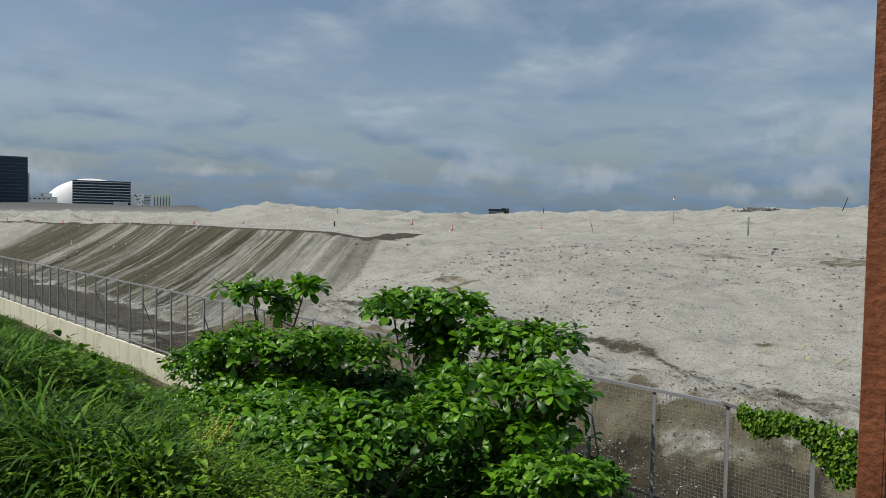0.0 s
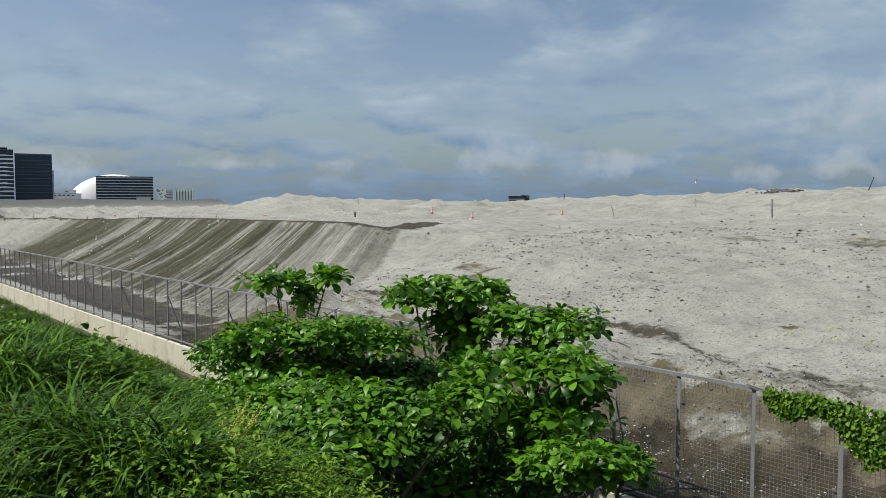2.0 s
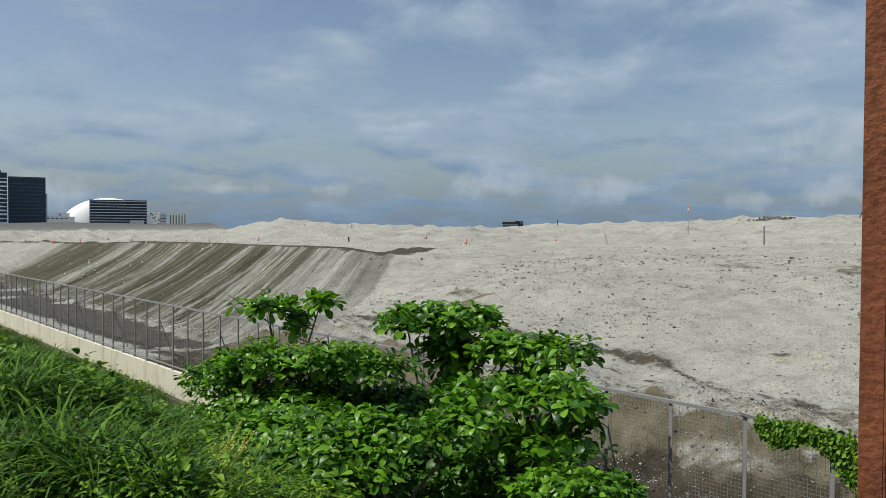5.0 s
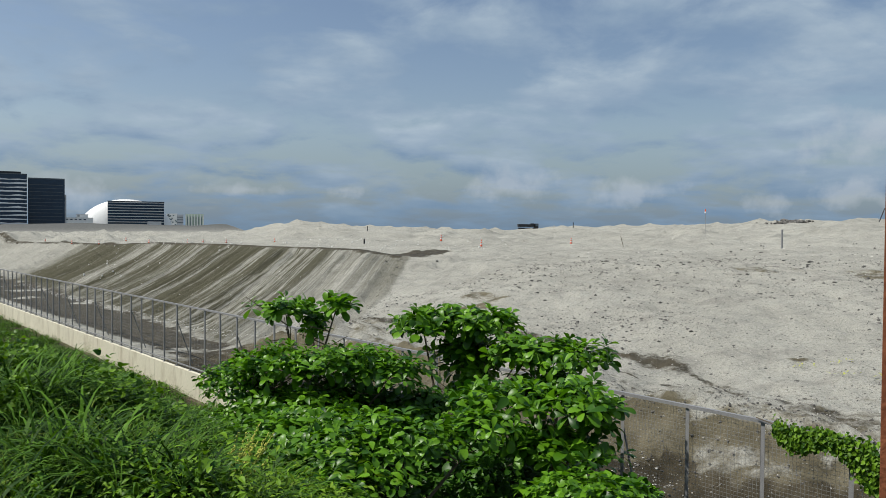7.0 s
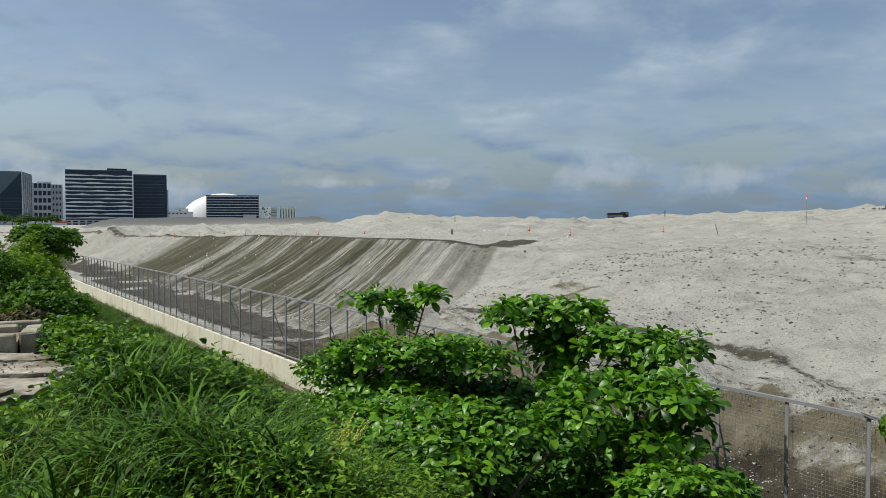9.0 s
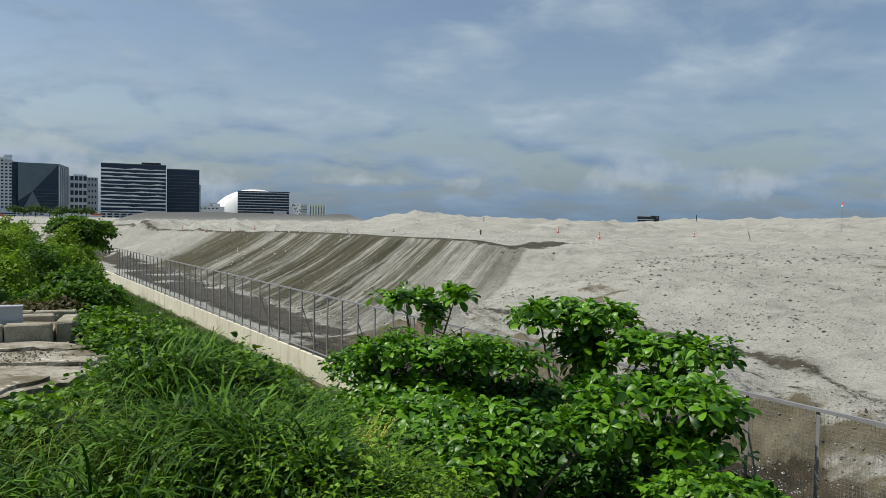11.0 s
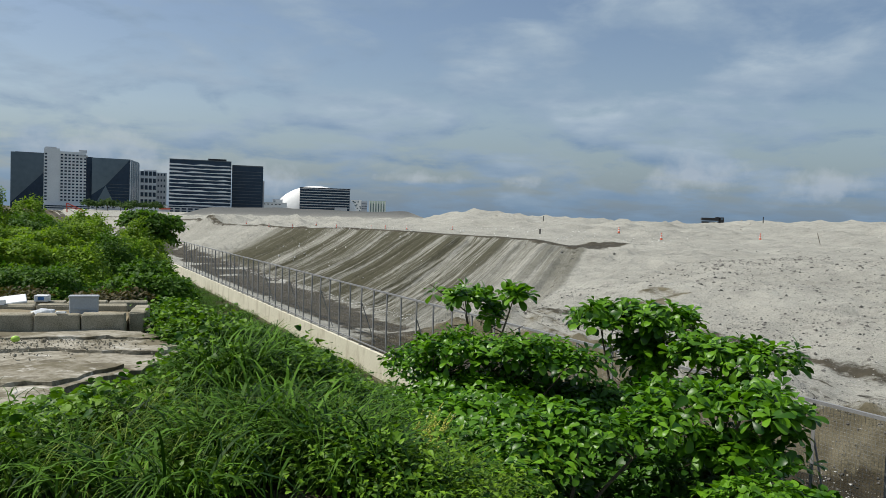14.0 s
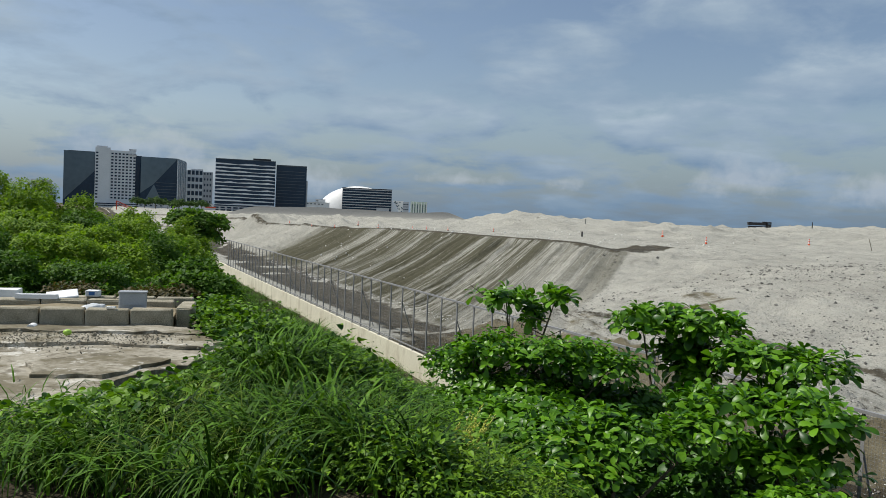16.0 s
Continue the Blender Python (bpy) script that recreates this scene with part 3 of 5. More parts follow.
M_RED = material("red_paint", mottled((0.45, 0.06, 0.03), (0.6, 0.1, 0.05), 0.5, 3, 0), 0.6)
M_DARK = material("dark_steel", mottled((0.02, 0.02, 0.022), (0.045, 0.045, 0.045), 1, 8, 0), 0.6)
BASE = 1.5


def lot(name, a0, a1, el, dist, label, turn=0.0, category="building"):
    """An empty at a building's front, its width and its height; x runs along the front, y into the depth."""
    ob = new(name)
    tagged(ob, label, category)
    a = (a0 + a1) / 2
    w = 2 * dist * math.tan(radians((a1 - a0) / 2))
    ob.matrix_world = pose(dist * math.sin(radians(a)), dist * math.cos(radians(a)), BASE, 0, 0, -a + turn)
    return ob, w, EYE + dist * math.tan(radians(el)) - BASE


def block(name, ob, x0, x1, y0, y1, z0, z1, mat, label=""):
    bm = bmesh.new()
    box(bm, x0, x1, y0, y1, z0, z1)
    return part(name, bm, mat, ob, label)


def repeats(name, ob, size, places, mat):
    """Alike boxes, each an object of its own on one mesh."""
    w, d, h = size
    bm = bmesh.new()
    box(bm, -w / 2, w / 2, -d / 2, d / 2, -h / 2, h / 2)
    first = part(name, bm, mat, ob)
    for k, p in enumerate(places):
        o = first if k == 0 else first.copy()
        if k:
            scene.collection.objects.link(o)
        o.location = p


def banded_tower():
    ob, w, h = lot("office_tower", -34.32, -30.2, 3.5, 800, "dark glass office tower with uneven white horizontal bands")
    block("wall", ob, -w / 2, w / 2, 0, 26, 0, h, M_GLASS)
    rng = random.Random(4)
    n = 12
    for k in range(n):
        z = 7.5 + (h - 9) * k / n
        bm = bmesh.new()
        # a band that swells and thins along the front
        box(bm, -w / 2, w / 2, -0.35, 0.0, z, z + 1)
        bmesh.ops.subdivide_edges(bm, edges=[e for e in bm.edges if abs(e.verts[0].co.x - e.verts[1].co.x) > 1], cuts=7)
        steps = {}
        for v in bm.verts:
            if v.co.z > z + 0.5:
                v.co.z = z + steps.setdefault(round(v.co.x, 1), rng.uniform(0.5, 1.7))
        part("spandrel", bm, M_BAND, ob)
    block("parapet", ob, -w / 2, w / 2, -0.4, 26.2, h, h + 0.7, M_DIMBAND)
    block("plant_room", ob, w * 0.12, w * 0.42, 3, 15, h + 0.7, h + 2.6, M_DARK)
    block("podium", ob, -w / 2 - 3, w / 2, -2, -0.4, 0, 6.2, M_GREYP)
    repeats("podium_window", ob, (4.2, 0.3, 1.5), [(-w / 2 + 2 + 6.0 * k, -2.1, z) for k in range(10) for z in (2.2, 4.6)], M_GLASS)


def dark_tower():
    ob, w, h = lot("office_tower", -30.14, -28.0, 3.24, 815, "dark glass office tower with faint grey floor lines")
    block("wall", ob, -w / 2, w / 2, 0, 24, 0, h, M_GLASS)
    repeats("floor_line", ob, (w * 0.92, 0.3, 0.45), [(-w * 0.02, -0.15, 5 + (h - 7) * k / 13) for k in range(13)], M_DIMBAND)
    block("parapet", ob, -w / 2, w / 2, -0.2, 24, h, h + 1.1, M_DIMBAND)
    block("corner_column", ob, w / 2, w / 2 + 1.4, 2, 24, 0, h * 0.72, M_GREYP)


def folded_tower():
    ob, w, h = lot("office_tower", -39.2, -36.83, 3.33, 850, "glass office tower with a folded diagonal facade")
    wl = -w / 2
    block("wall", ob, wl, w / 2 - 0.2, 0.4, 30, 0, h, M_GLASS)
    # the diagonal sky reflection is painted on by paler glass facets
    mesh_object("facet", [(wl, -0.5, h), (wl, 0.3, h * 0.3), (wl + w * 0.35, 0.2, h * 0.48), (w / 2, -0.5, h), (wl + w * 0.15, 0.3, h * 0.22), ],
                [(0, 1, 2, 3)], M_PALE_GLASS, ob, "tilted glass facet with sky reflection painted paler")
    mesh_object("facet", [(wl, 0.1, 0), (wl + w * 0.36, 0.0, h * 0.48), (wl + w * 0.62, 0.1, h * 0.1), (wl + w * 0.3, 0.1, 0)],
                [(0, 3, 2, 1)], M_PALE_GLASS, ob)
    repeats("floor_line", ob, (w * 0.55, 0.2, 0.3), [(w * 0.2, 0.3, 4 + (h * 0.5) * k / 8) for k in range(8)], M_DIMBAND)
    # the side that faces the fill, with upright fins
    # paler glass paints in this side's bright reflection
    mesh_object("side_wall", [(w / 2, -0.4, 0), (w / 2 + 9, 22, 0), (w / 2 + 9, 22, h * 0.97), (w / 2, -0.4, h)], [(0, 1, 2, 3)], M_PALE_GLASS, ob)
    repeats("fin", ob, (0.5, 0.5, h * 0.94), [(w / 2 + 0.2 + 1.8 * k, -0.4 + 4.5 * k, h * 0.48) for k in range(6)], M_BAND)


def slant_tower():
    ob, w, h = lot("office_tower", -43.95, -39.15, 3.42, 900, "grey glass office tower cut by a dark diagonal fold")
    block("wall", ob, -w / 2, w / 2, 0.5, 30, 0, h - 1, M_GLASS)
    x1 = -w / 2 + w * 0.41
    # lighter grey tone stands in for sky mirrored in the upper facet
    mesh_object("facet", [(-w / 2, 0.0, h), (-w / 2, 0.4, h * 0.1), (x1, 0.2, h * 0.68), (x1, 0.0, h)], [(0, 1, 2, 3)], M_PALE_GLASS, ob, "glass facet with sky reflection painted grey")
    block("parapet", ob, -w / 2 + 4, x1, 0.6, 20, h - 1, h + 0.4, M_DARK)


def hotel():
    ob, w, h = lot("hotel", -42.06, -39.55, 3.62, 780, "white concrete hotel tower with rows of small windows")
    block("wall", ob, -w / 2, w / 2, 0, 18, 0, h, M_HOTEL)
    block("stair_tower", ob, -w / 2, -w / 2 + w * 0.37, -0.8, 17, 0, h + 2.2, M_HOTEL)
    cols, rows = 7, 15
    x0 = -w / 2 + w * 0.42
    dx = (w * 0.55) / (cols - 1)
    spots = [(x0 + dx * c, -0.05, 9 + (h - 12) * r / (rows - 1)) for c in range(cols) for r in range(rows)]
    spots += [(-w / 2 + 1.6, -0.85, 9 + (h - 12) * r / (rows - 1)) for r in range(rows)]
    repeats("window", ob, (1.9, 0.3, 1.35), spots, M_GLASS)
    repeats("sill_line", ob, (w * 0.62, 0.5, 0.3), [(w * 0.19, -0.15, 7.7 + (h - 12) * r / (rows - 1)) for r in range(rows)], M_BAND)
    block("roof_room", ob, -w / 2 + 1, -w / 2 + 10, 2, 10, h + 2.2, h + 3.6, M_GREYP)
    block("roof_room", ob, w / 2 - 6, w / 2 + 0.5, 2, 10, h, h + 2.2, M_GREYP)
    block("canopy", ob, w / 2 - 6, w / 2 + 1.2, -1.2, 8, h * 0.93, h * 0.95, M_GREYP)
    block("podium", ob, -w / 2, w / 2 + 14, -3, 12, 0, 5.0, M_HOTEL)
    repeats("podium_window", ob, (w + 10, 0.3, 0.9), [(6, -3.1, 1.8), (6, -3.1, 3.6)], M_GLASS)


def framed_block():
    ob, w, h = lot("office_block", -36.25, -35.15, 2.6, 900, "white framed office block with square dark panes")
    block("wall", ob, -w / 2, w / 2, 0, 16, 0, h, M_HOTEL)
    repeats("pane", ob, (3.0, 0.4, 4.6), [(-w / 2 + 3 + (w - 5) * c / 3, -0.1, 4 + (h - 6.5) * r / 5) for c in range(4) for r in range(6)], M_GLASS)
    block("side_wall", ob, w / 2, w / 2 + 10.5, 3, 20, 0, h * 0.98, M_GREYP)
    repeats("side_window", ob, (1.4, 0.4, 2.4), [(w / 2 + 2 + 3.1 * c, 2.9, 4 + (h - 7) * r / 6) for c in range(3) for r in range(7)], M_GLASS)
    block("roof_room", ob, -w / 4, w / 2, 4, 12, h, h + 1.8, M_GREYP)


def arena():
    ob, w, h = lot("arena", -25.4, -21.82, 1.9, 1080, "white domed arena beside a long dark louvred block")
    block("wall", ob, -w / 2, w / 2, 0, 30, 0, h, M_GLASS)
    repeats("louvre", ob, (w * 0.99, 1.2, 0.9), [(0, -0.4, 13 + (h - 14) * k / 7) for k in range(8)], M_GREYP)
    block("roof_edge", ob, -w / 2 - 0.5, w / 2 + 0.5, -0.6, 30, h, h + 0.8, M_DARK)
    # the dome: a squashed ball that shows beyond the block's end and over its roof
    bm = bmesh.new()
    bmesh.ops.create_uvsphere(bm, u_segments=48, v_segments=24, radius=1.0)
    bmesh.ops.transform(bm, matrix=Matrix.Translation((-w * 0.5 + 22, 30, 2)) @ Matrix.Diagonal((58, 27, h + 2.2, 1)), verts=bm.verts)
    part("dome", bm, M_WHITE, ob, "smooth white metal dome", True)
    block("podium", ob, -w / 2 - 45, -w / 2 - 20, 4, 20, 0, h * 0.36, M_HOTEL)
    block("entrance", ob, w * 0.2, w * 0.45, -3, 0, 0, 14, M_GREYP)


def apartments():
    ob, w, h = lot("apartment_block", -20.42, -19.2, 1.14, 1500, "pale green apartment block with white upright stripes")
    block("wall", ob, -w / 2, w / 2, 0, 20, 0, h, M_MINT)
    repeats("upright", ob, (1.4, 0.8, h * 0.97), [(-w / 2 + 1 + (w - 2) * k / 6, -0.4, h * 0.485) for k in range(7)], M_WHITE)
    repeats("window_strip", ob, (1.3, 0.5, h * 0.8), [(-w / 2 + 3.4 + (w - 2) * k / 6, -0.1, h * 0.45) for k in range(6)], M_PALE_GLASS)
    ob, w, h = lot("apartment_block", -21.75, -20.95, 1.28, 1500, "white latticed building beside the arena")
    block("wall", ob, -w / 2, w / 2, 0, 20, 0, h * 0.9, M_WHITE)
    rng = random.Random(8)
    repeats("opening", ob, (2.2, 0.5, 2.0), [(rng.uniform(-w / 2 + 1, w / 2 - 1), -0.2, rng.uniform(6, h * 0.85)) for _ in range(26)], M_PALE_GLASS)
    ob, w, h = lot("apartment_block", -20.98, -20.55, 1.08, 1500, "small slate grey block between pale buildings")
    block("wall", ob, -w / 2, w / 2, 0, 20, 0, h, M_GREYP)
    repeats("floor_line", ob, (w * 0.9, 0.3, 1.0), [(0, -0.1, h * f) for f in (0.55, 0.7, 0.85)], M_GLASS)


def low_rows():
    """Low white sheds and podiums between the towers."""
    for a0, a1, el, d, mat, text in ((-36.9, -34.4, 0.28, 760, M_HOTEL, "long low white podium below office towers"),
                                     (-28.0, -26.3, 0.75, 900, M_HOTEL, "low pale shed beside the domed arena"),
                                     (-27.3, -26.6, 0.98, 920, M_WHITE, "low white flat roofed shed"),
                                     (-45.8, -44.6, 1.35, 900, M_GREYP, "low grey building behind green bushes"),
                                     (-39.3, -37.2, 0.15, 740, M_GREYP, "low grey parking deck below glass towers")):
        ob, w, h = lot("low_building", a0, a1, el, d, text)
        block("wall", ob, -w / 2, w / 2, 0, 12, 0, h, mat)
        repeats("window", ob, (2.2, 0.3, 1.0), [(-w / 2 + 2 + 4.2 * k, -0.1, h - 1.6) for k in range(int((w - 3) / 4.2))], M_GLASS)
        block("roof_edge", ob, -w / 2 - 0.3, w / 2 + 0.3, -0.4, 12, h, h + 0.4, M_GREYP)
    ob, w, h = lot("shop_roof", -34.9, -34.25, 0.12, 745, "small red roofed shop below the office tower")
    block("wall", ob, -w / 2, w / 2, 0, 8, 0, h - 1.2, M_HOTEL)
    block("roof", ob, -w / 2 - 0.5, w / 2 + 0.5, -0.6, 8, h - 1.2, h, M_RED)
    ob, w, h = lot("crane_boom", -40.7, -39.6, 0.25, 500, "folded orange crane boom above the bushes", category="crane")
    bm = bmesh.new()
    tube(bm, (-w / 2, 0, h), (w / 2, 0, h - 4.5), 0.28, 0.28, 4)
    tube(bm, (-w / 2, 0, h), (-w / 2 + 0.3, 0, 0), 0.3, 0.3, 4)
    tube(bm, (-w / 2, 0, h - 1.6), (w / 2, 0, h - 5.2), 0.2, 0.2, 4)
    part("boom", bm, M_RED, ob)


banded_tower()
dark_tower()
folded_tower()
slant_tower()
hotel()
framed_block()
arena()
apartments()
low_rows()

# ---- vegetation ----
def unit(a):
    return a / (np.linalg.norm(a, axis=1)[:, None] + 1e-9)


OBOVATE = ((0.0, 0.02, 0.0), (0.3, 0.15, 0.035), (0.68, 0.27, 0.02), (0.92, 0.17, -0.07), (1.0, 0.0, -0.12))
ROUNDED = ((0.0, 0.02, 0.0), (0.2, 0.09, 0.03), (0.45, 0.19, 0.035), (0.7, 0.25, 0.01), (0.87, 0.21, -0.05), (0.97, 0.1, -0.1), (1.0, 0.0, -0.12))
HEART = ((0.0, 0.13, 0.0), (0.1, 0.34, 0.01), (0.32, 0.43, 0.025), (0.58, 0.34, 0.0), (0.82, 0.16, -0.06), (1.0, 0.0, -0.14))
NARROW = ((0.0, 0.03, 0.0), (0.3, 0.16, 0.03), (0.6, 0.17, 0.0), (0.85, 0.09, -0.08), (1.0, 0.0, -0.14))


def leaves(c, out, up, size, outline):
    """Vertices and faces of folded leaves at c, that point along out with their upper side to up."""
    side = unit(np.cross(out, up))
    nrm = np.cross(side, out)
    n = len(c)
    cols = []
    for a, w, l in outline:
        mid = c + out * (a * size)[:, None] + nrm * (l * size)[:, None]
        if w > 0:
            fold = nrm * (0.22 * w * size)[:, None]
            cols += [mid - side * (w * size)[:, None] + fold, mid, mid + side * (w * size)[:, None] + fold]
        else:
            cols += [mid]
    V = np.stack(cols, 1)
    k = V.shape[1]
    rings = (k - 1) // 3
    quads, base = [], np.arange(n) * k
    for r in range(rings - 1):
        o = 3 * r
        quads += [(o, o + 1, o + 4, o + 3), (o + 1, o + 2, o + 5, o + 4)]
    o = 3 * (rings - 1)
    faces = []
    for q in quads + [(o, o + 1, k - 1), (o + 1, o + 2, k - 1)]:
        faces += (base[:, None] + np.array(q)).tolist()
    return V.reshape(-1, 3), faces


def crown_points(blobs, per_m2, rng, low=-0.25, shell=(0.62, 1.08), bumpy=0.28):
    """Points and outward directions on bumpy ellipsoids (x, y, z, rx, ry, rz)."""
    P, D = [], []
    for x, y, z, a, b, c in blobs:
        n = max(6, int(per_m2 * 3.2 * (a * b + 0.6 * (a + b) * c)))
        d = rng.normal(size=(n * 2, 3))
        d = unit(d)
        d = d[d[:, 2] > low][:n]
        lump = 1 + bumpy * np.sin(d[:, 0] * 5 + x * 9) * np.sin(d[:, 1] * 5.7 + y * 7) + 0.12 * np.sin(d[:, 2] * 9 + z * 5)
        s = rng.uniform(shell[0], shell[1], len(d)) * lump
        P.append(np.array([x, y, z]) + d * [a, b, c] * s[:, None])
        D.append(unit(d / [a, b, c]))
    return np.concatenate(P), np.concatenate(D)


def rosettes(P, D, rng, count=7, size=0.2, outline=OBOVATE, spread=0.75):
    """Whorls of leaves round branch tips."""
    n = len(P)
    axis = unit(D * 0.6 + [0, 0, 0.75] + rng.normal(size=(n, 3)) * 0.28)
    ref = unit(np.cross(axis, rng.normal(size=(n, 3))))
    ref2 = np.cross(axis, ref)
    C, O, U, S = [], [], [], []
    tip = size * rng.uniform(0.7, 1.25, n)
    for k in range(count):
        ang = 2.399 * k + rng.normal(size=n) * 0.25
        rad = ref * np.cos(ang)[:, None] + ref2 * np.sin(ang)[:, None]
        lift = spread * (0.75 - 1.25 * k / count) + rng.normal(size=n) * 0.22
        o = unit(rad + axis * lift[:, None])
        C.append(P + axis * (0.03 - 0.012 * k) + o * 0.012)
        O.append(o)
        U.append(unit(axis + rng.normal(size=(n, 3)) * 0.25))
        S.append(tip * rng.uniform(0.65, 1.1, n) * (0.75 + 0.4 * k / count))
    return leaves(np.concatenate(C), np.concatenate(O), np.concatenate(U), np.concatenate(S), outline)


def limb_mesh(base, tips, r0, rng):
    bm = bmesh.new()
    fork = Vector(base).lerp(Vector(tips[0]), 0.45)
    tube(bm, base, fork, r0, r0 * 0.75, 7)
    for t in tips:
        t = Vector(t)
        mid = fork.lerp(t, 0.55) + Vector((rng.normal() * 0.08, rng.normal() * 0.08, -0.08))
        tube(bm, fork, mid, r0 * 0.6, r0 * 0.38, 6)
        tube(bm, mid, t, r0 * 0.38, r0 * 0.15, 5)
        for _ in range(5):
            s = mid.lerp(t, rng.uniform(0.1, 0.9))
            tube(bm, s, s + Vector((rng.normal() * 0.3, rng.normal() * 0.3, abs(rng.normal()) * 0.22)), r0 * 0.16, r0 * 0.08, 4)
    return bm


def shrub(blobs, label, seed, per_m2=26, size=0.2, mat=None, base=None, count=7, outline=ROUNDED, low=-0.05, name="shrub"):
    rng = np.random.default_rng(seed)
    ob = new(name)
    cx, cy = (base or (np.mean([b[0] for b in blobs]), np.mean([b[1] for b in blobs])))
    gz = float(ground_at(cx, cy)) - 0.05
    tagged(ob, label, "shrub", "shrubs on the bank")
    P, D = crown_points(blobs, per_m2 * 1.25, rng, low)
    V, F = rosettes(P, D, rng, count, size * 0.85, outline)
    part("trunk", limb_mesh((cx, cy, gz), [(b[0], b[1], b[2] - 0.1 * b[5]) for b in blobs], 0.06, rng), M_BARK, ob)
    mesh_object("crown", V.tolist(), F, mat or M_LEAF, ob, smooth=True)
    return ob


shrub([(-2.92, 12.05, 3.36, 0.44, 0.4, 0.16), (-2.12, 12.1, 3.46, 0.28, 0.3, 0.11), (-2.5, 12.1, 3.06, 0.2, 0.2, 0.32)],
      "slender shrub with a flat tuft of glossy broad leaves", 11, 36, 0.25, base=(-2.45, 12.1))
shrub([(-0.8, 12.8, 3.02, 0.58, 0.5, 0.32), (0.12, 12.75, 3.05, 0.6, 0.5, 0.32), (-0.1, 12.9, 2.62, 0.5, 0.4, 0.2), (0.75, 12.4, 2.62, 0.45, 0.4, 0.26), (0.0, 12.8, 2.3, 0.4, 0.36, 0.4), (-0.1, 12.7, 1.8, 0.45, 0.4, 0.35)],
      "tall shrub with umbrella tufts of glossy broad leaves", 12, 36, 0.28, base=(-0.1, 12.8))
shrub([(0.85, 11.6, 2.8, 0.55, 0.45, 0.26), (1.48, 11.35, 2.76, 0.56, 0.5, 0.25), (1.2, 11.5, 2.35, 0.6, 0.4, 0.2)],
      "shrub with dense dark glossy leaves beside the fence", 13, 36, 0.24, base=(1.2, 11.6))
shrub([(-2.75, 10.9, 2.62, 0.62, 0.6, 0.3), (-1.75, 10.8, 2.72, 0.72, 0.6, 0.28), (-1.1, 10.7, 2.62, 0.5, 0.5, 0.26), (-2.3, 10.5, 2.2, 0.8, 0.5, 0.22), (-1.0, 10.8, 2.0, 0.7, 0.5, 0.2)],
      "wide shrub with layered glossy green leaves", 14, 36, 0.22, base=(-2.0, 11.0))
shrub([(-3.35, 10.85, 2.36, 0.5, 0.5, 0.42), (-2.95, 10.9, 2.75, 0.18, 0.18, 0.25), (-3.0, 10.3, 1.95, 0.6, 0.5, 0.35)],
      "upright shrub with small rounded leaves before the wall", 15, 60, 0.15, base=(-3.2, 10.9))
shrub([(0.45, 9.75, 2.46, 0.6, 0.55, 0.22), (1.28, 9.65, 2.5, 0.55, 0.55, 0.2), (1.48, 9.6, 2.25, 0.3, 0.35, 0.25), (1.0, 9.3, 2.0, 0.7, 0.5, 0.22)],
      "spreading shrub with large bright glossy leaves", 16, 36, 0.26, base=(0.9, 9.9))
shrub([(-1.45, 8.5, 2.16, 0.7, 0.65, 0.32), (-0.75, 8.6, 2.24, 0.55, 0.55, 0.28), (0.15, 9.1, 2.3, 0.45, 0.4, 0.2), (-1.35, 7.8, 1.95, 0.6, 0.45, 0.28)],
      "low broad shrub with upright glossy leaves", 17, 42, 0.21, base=(-0.5, 8.8))
shrub([(-2.2, 9.3, 2.08, 0.7, 0.6, 0.3), (-1.5, 9.2, 2.2, 0.55, 0.5, 0.25), (-2.6, 8.6, 1.95, 0.55, 0.5, 0.3)],
      "low shaded shrub with dark green leaves", 18, 42, 0.18, base=(-2.0, 9.5))
shrub([(1.0, 8.35, 1.7, 0.45, 0.45, 0.28), (1.45, 8.3, 1.80, 0.45, 0.4, 0.22), (1.8, 8.6, 1.6, 0.35, 0.35, 0.28)],
      "low bright green shrub with small pointed leaves", 19, 56, 0.15, base=(1.2, 8.6), outline=HEART)

# understory added to fill the hollows; its darker leaf colour stands in for shade
M_UNDER = material("leaf_shade_painted", leafy((0.016, 0.06, 0.004), (0.06, 0.16, 0.01), 0.15), 0.45, 0, 0.25)
shrub([(-0.4, 10.6, 1.25, 1.0, 0.8, 0.5), (0.5, 10.4, 1.2, 0.9, 0.8, 0.5), (-1.5, 10.2, 1.3, 0.9, 0.7, 0.5)], "low shrub under taller ones, shade painted into its leaves", 20, 30, 0.24, M_UNDER, base=(-0.4, 10.6))
shrub([(-0.6, 12.1, 1.15, 0.9, 0.6, 0.55), (0.8, 11.6, 1.1, 0.9, 0.6, 0.55), (-2.0, 11.9, 1.25, 0.9, 0.6, 0.5)], "low shrub before the retaining wall, leaves painted shade dark", 23, 30, 0.22, M_UNDER, base=(-0.5, 11.9))
shrub([(0.9, 10.0, 1.2, 0.8, 0.6, 0.5), (1.5, 9.9, 1.1, 0.6, 0.6, 0.5), (0.1, 9.7, 1.3, 0.6, 0.5, 0.45), (0.3, 9.2, 0.95, 0.9, 0.5, 0.5), (-0.6, 9.3, 1.0, 0.8, 0.5, 0.5), (-1.6, 9.0, 1.4, 0.8, 0.6, 0.4)], "low shrub under broad leaves, with shade painted in", 21, 30, 0.22, M_UNDER, base=(0.4, 9.4))
shrub([(-2.1, 11.15, 2.2, 1.0, 0.4, 0.3), (-0.95, 11.2, 2.05, 0.7, 0.4, 0.3), (-2.9, 11.1, 2.0, 0.6, 0.4, 0.3)], "shrub behind the layered one, with shade painted in", 24, 34, 0.22, M_UNDER, base=(-1.9, 11.3))
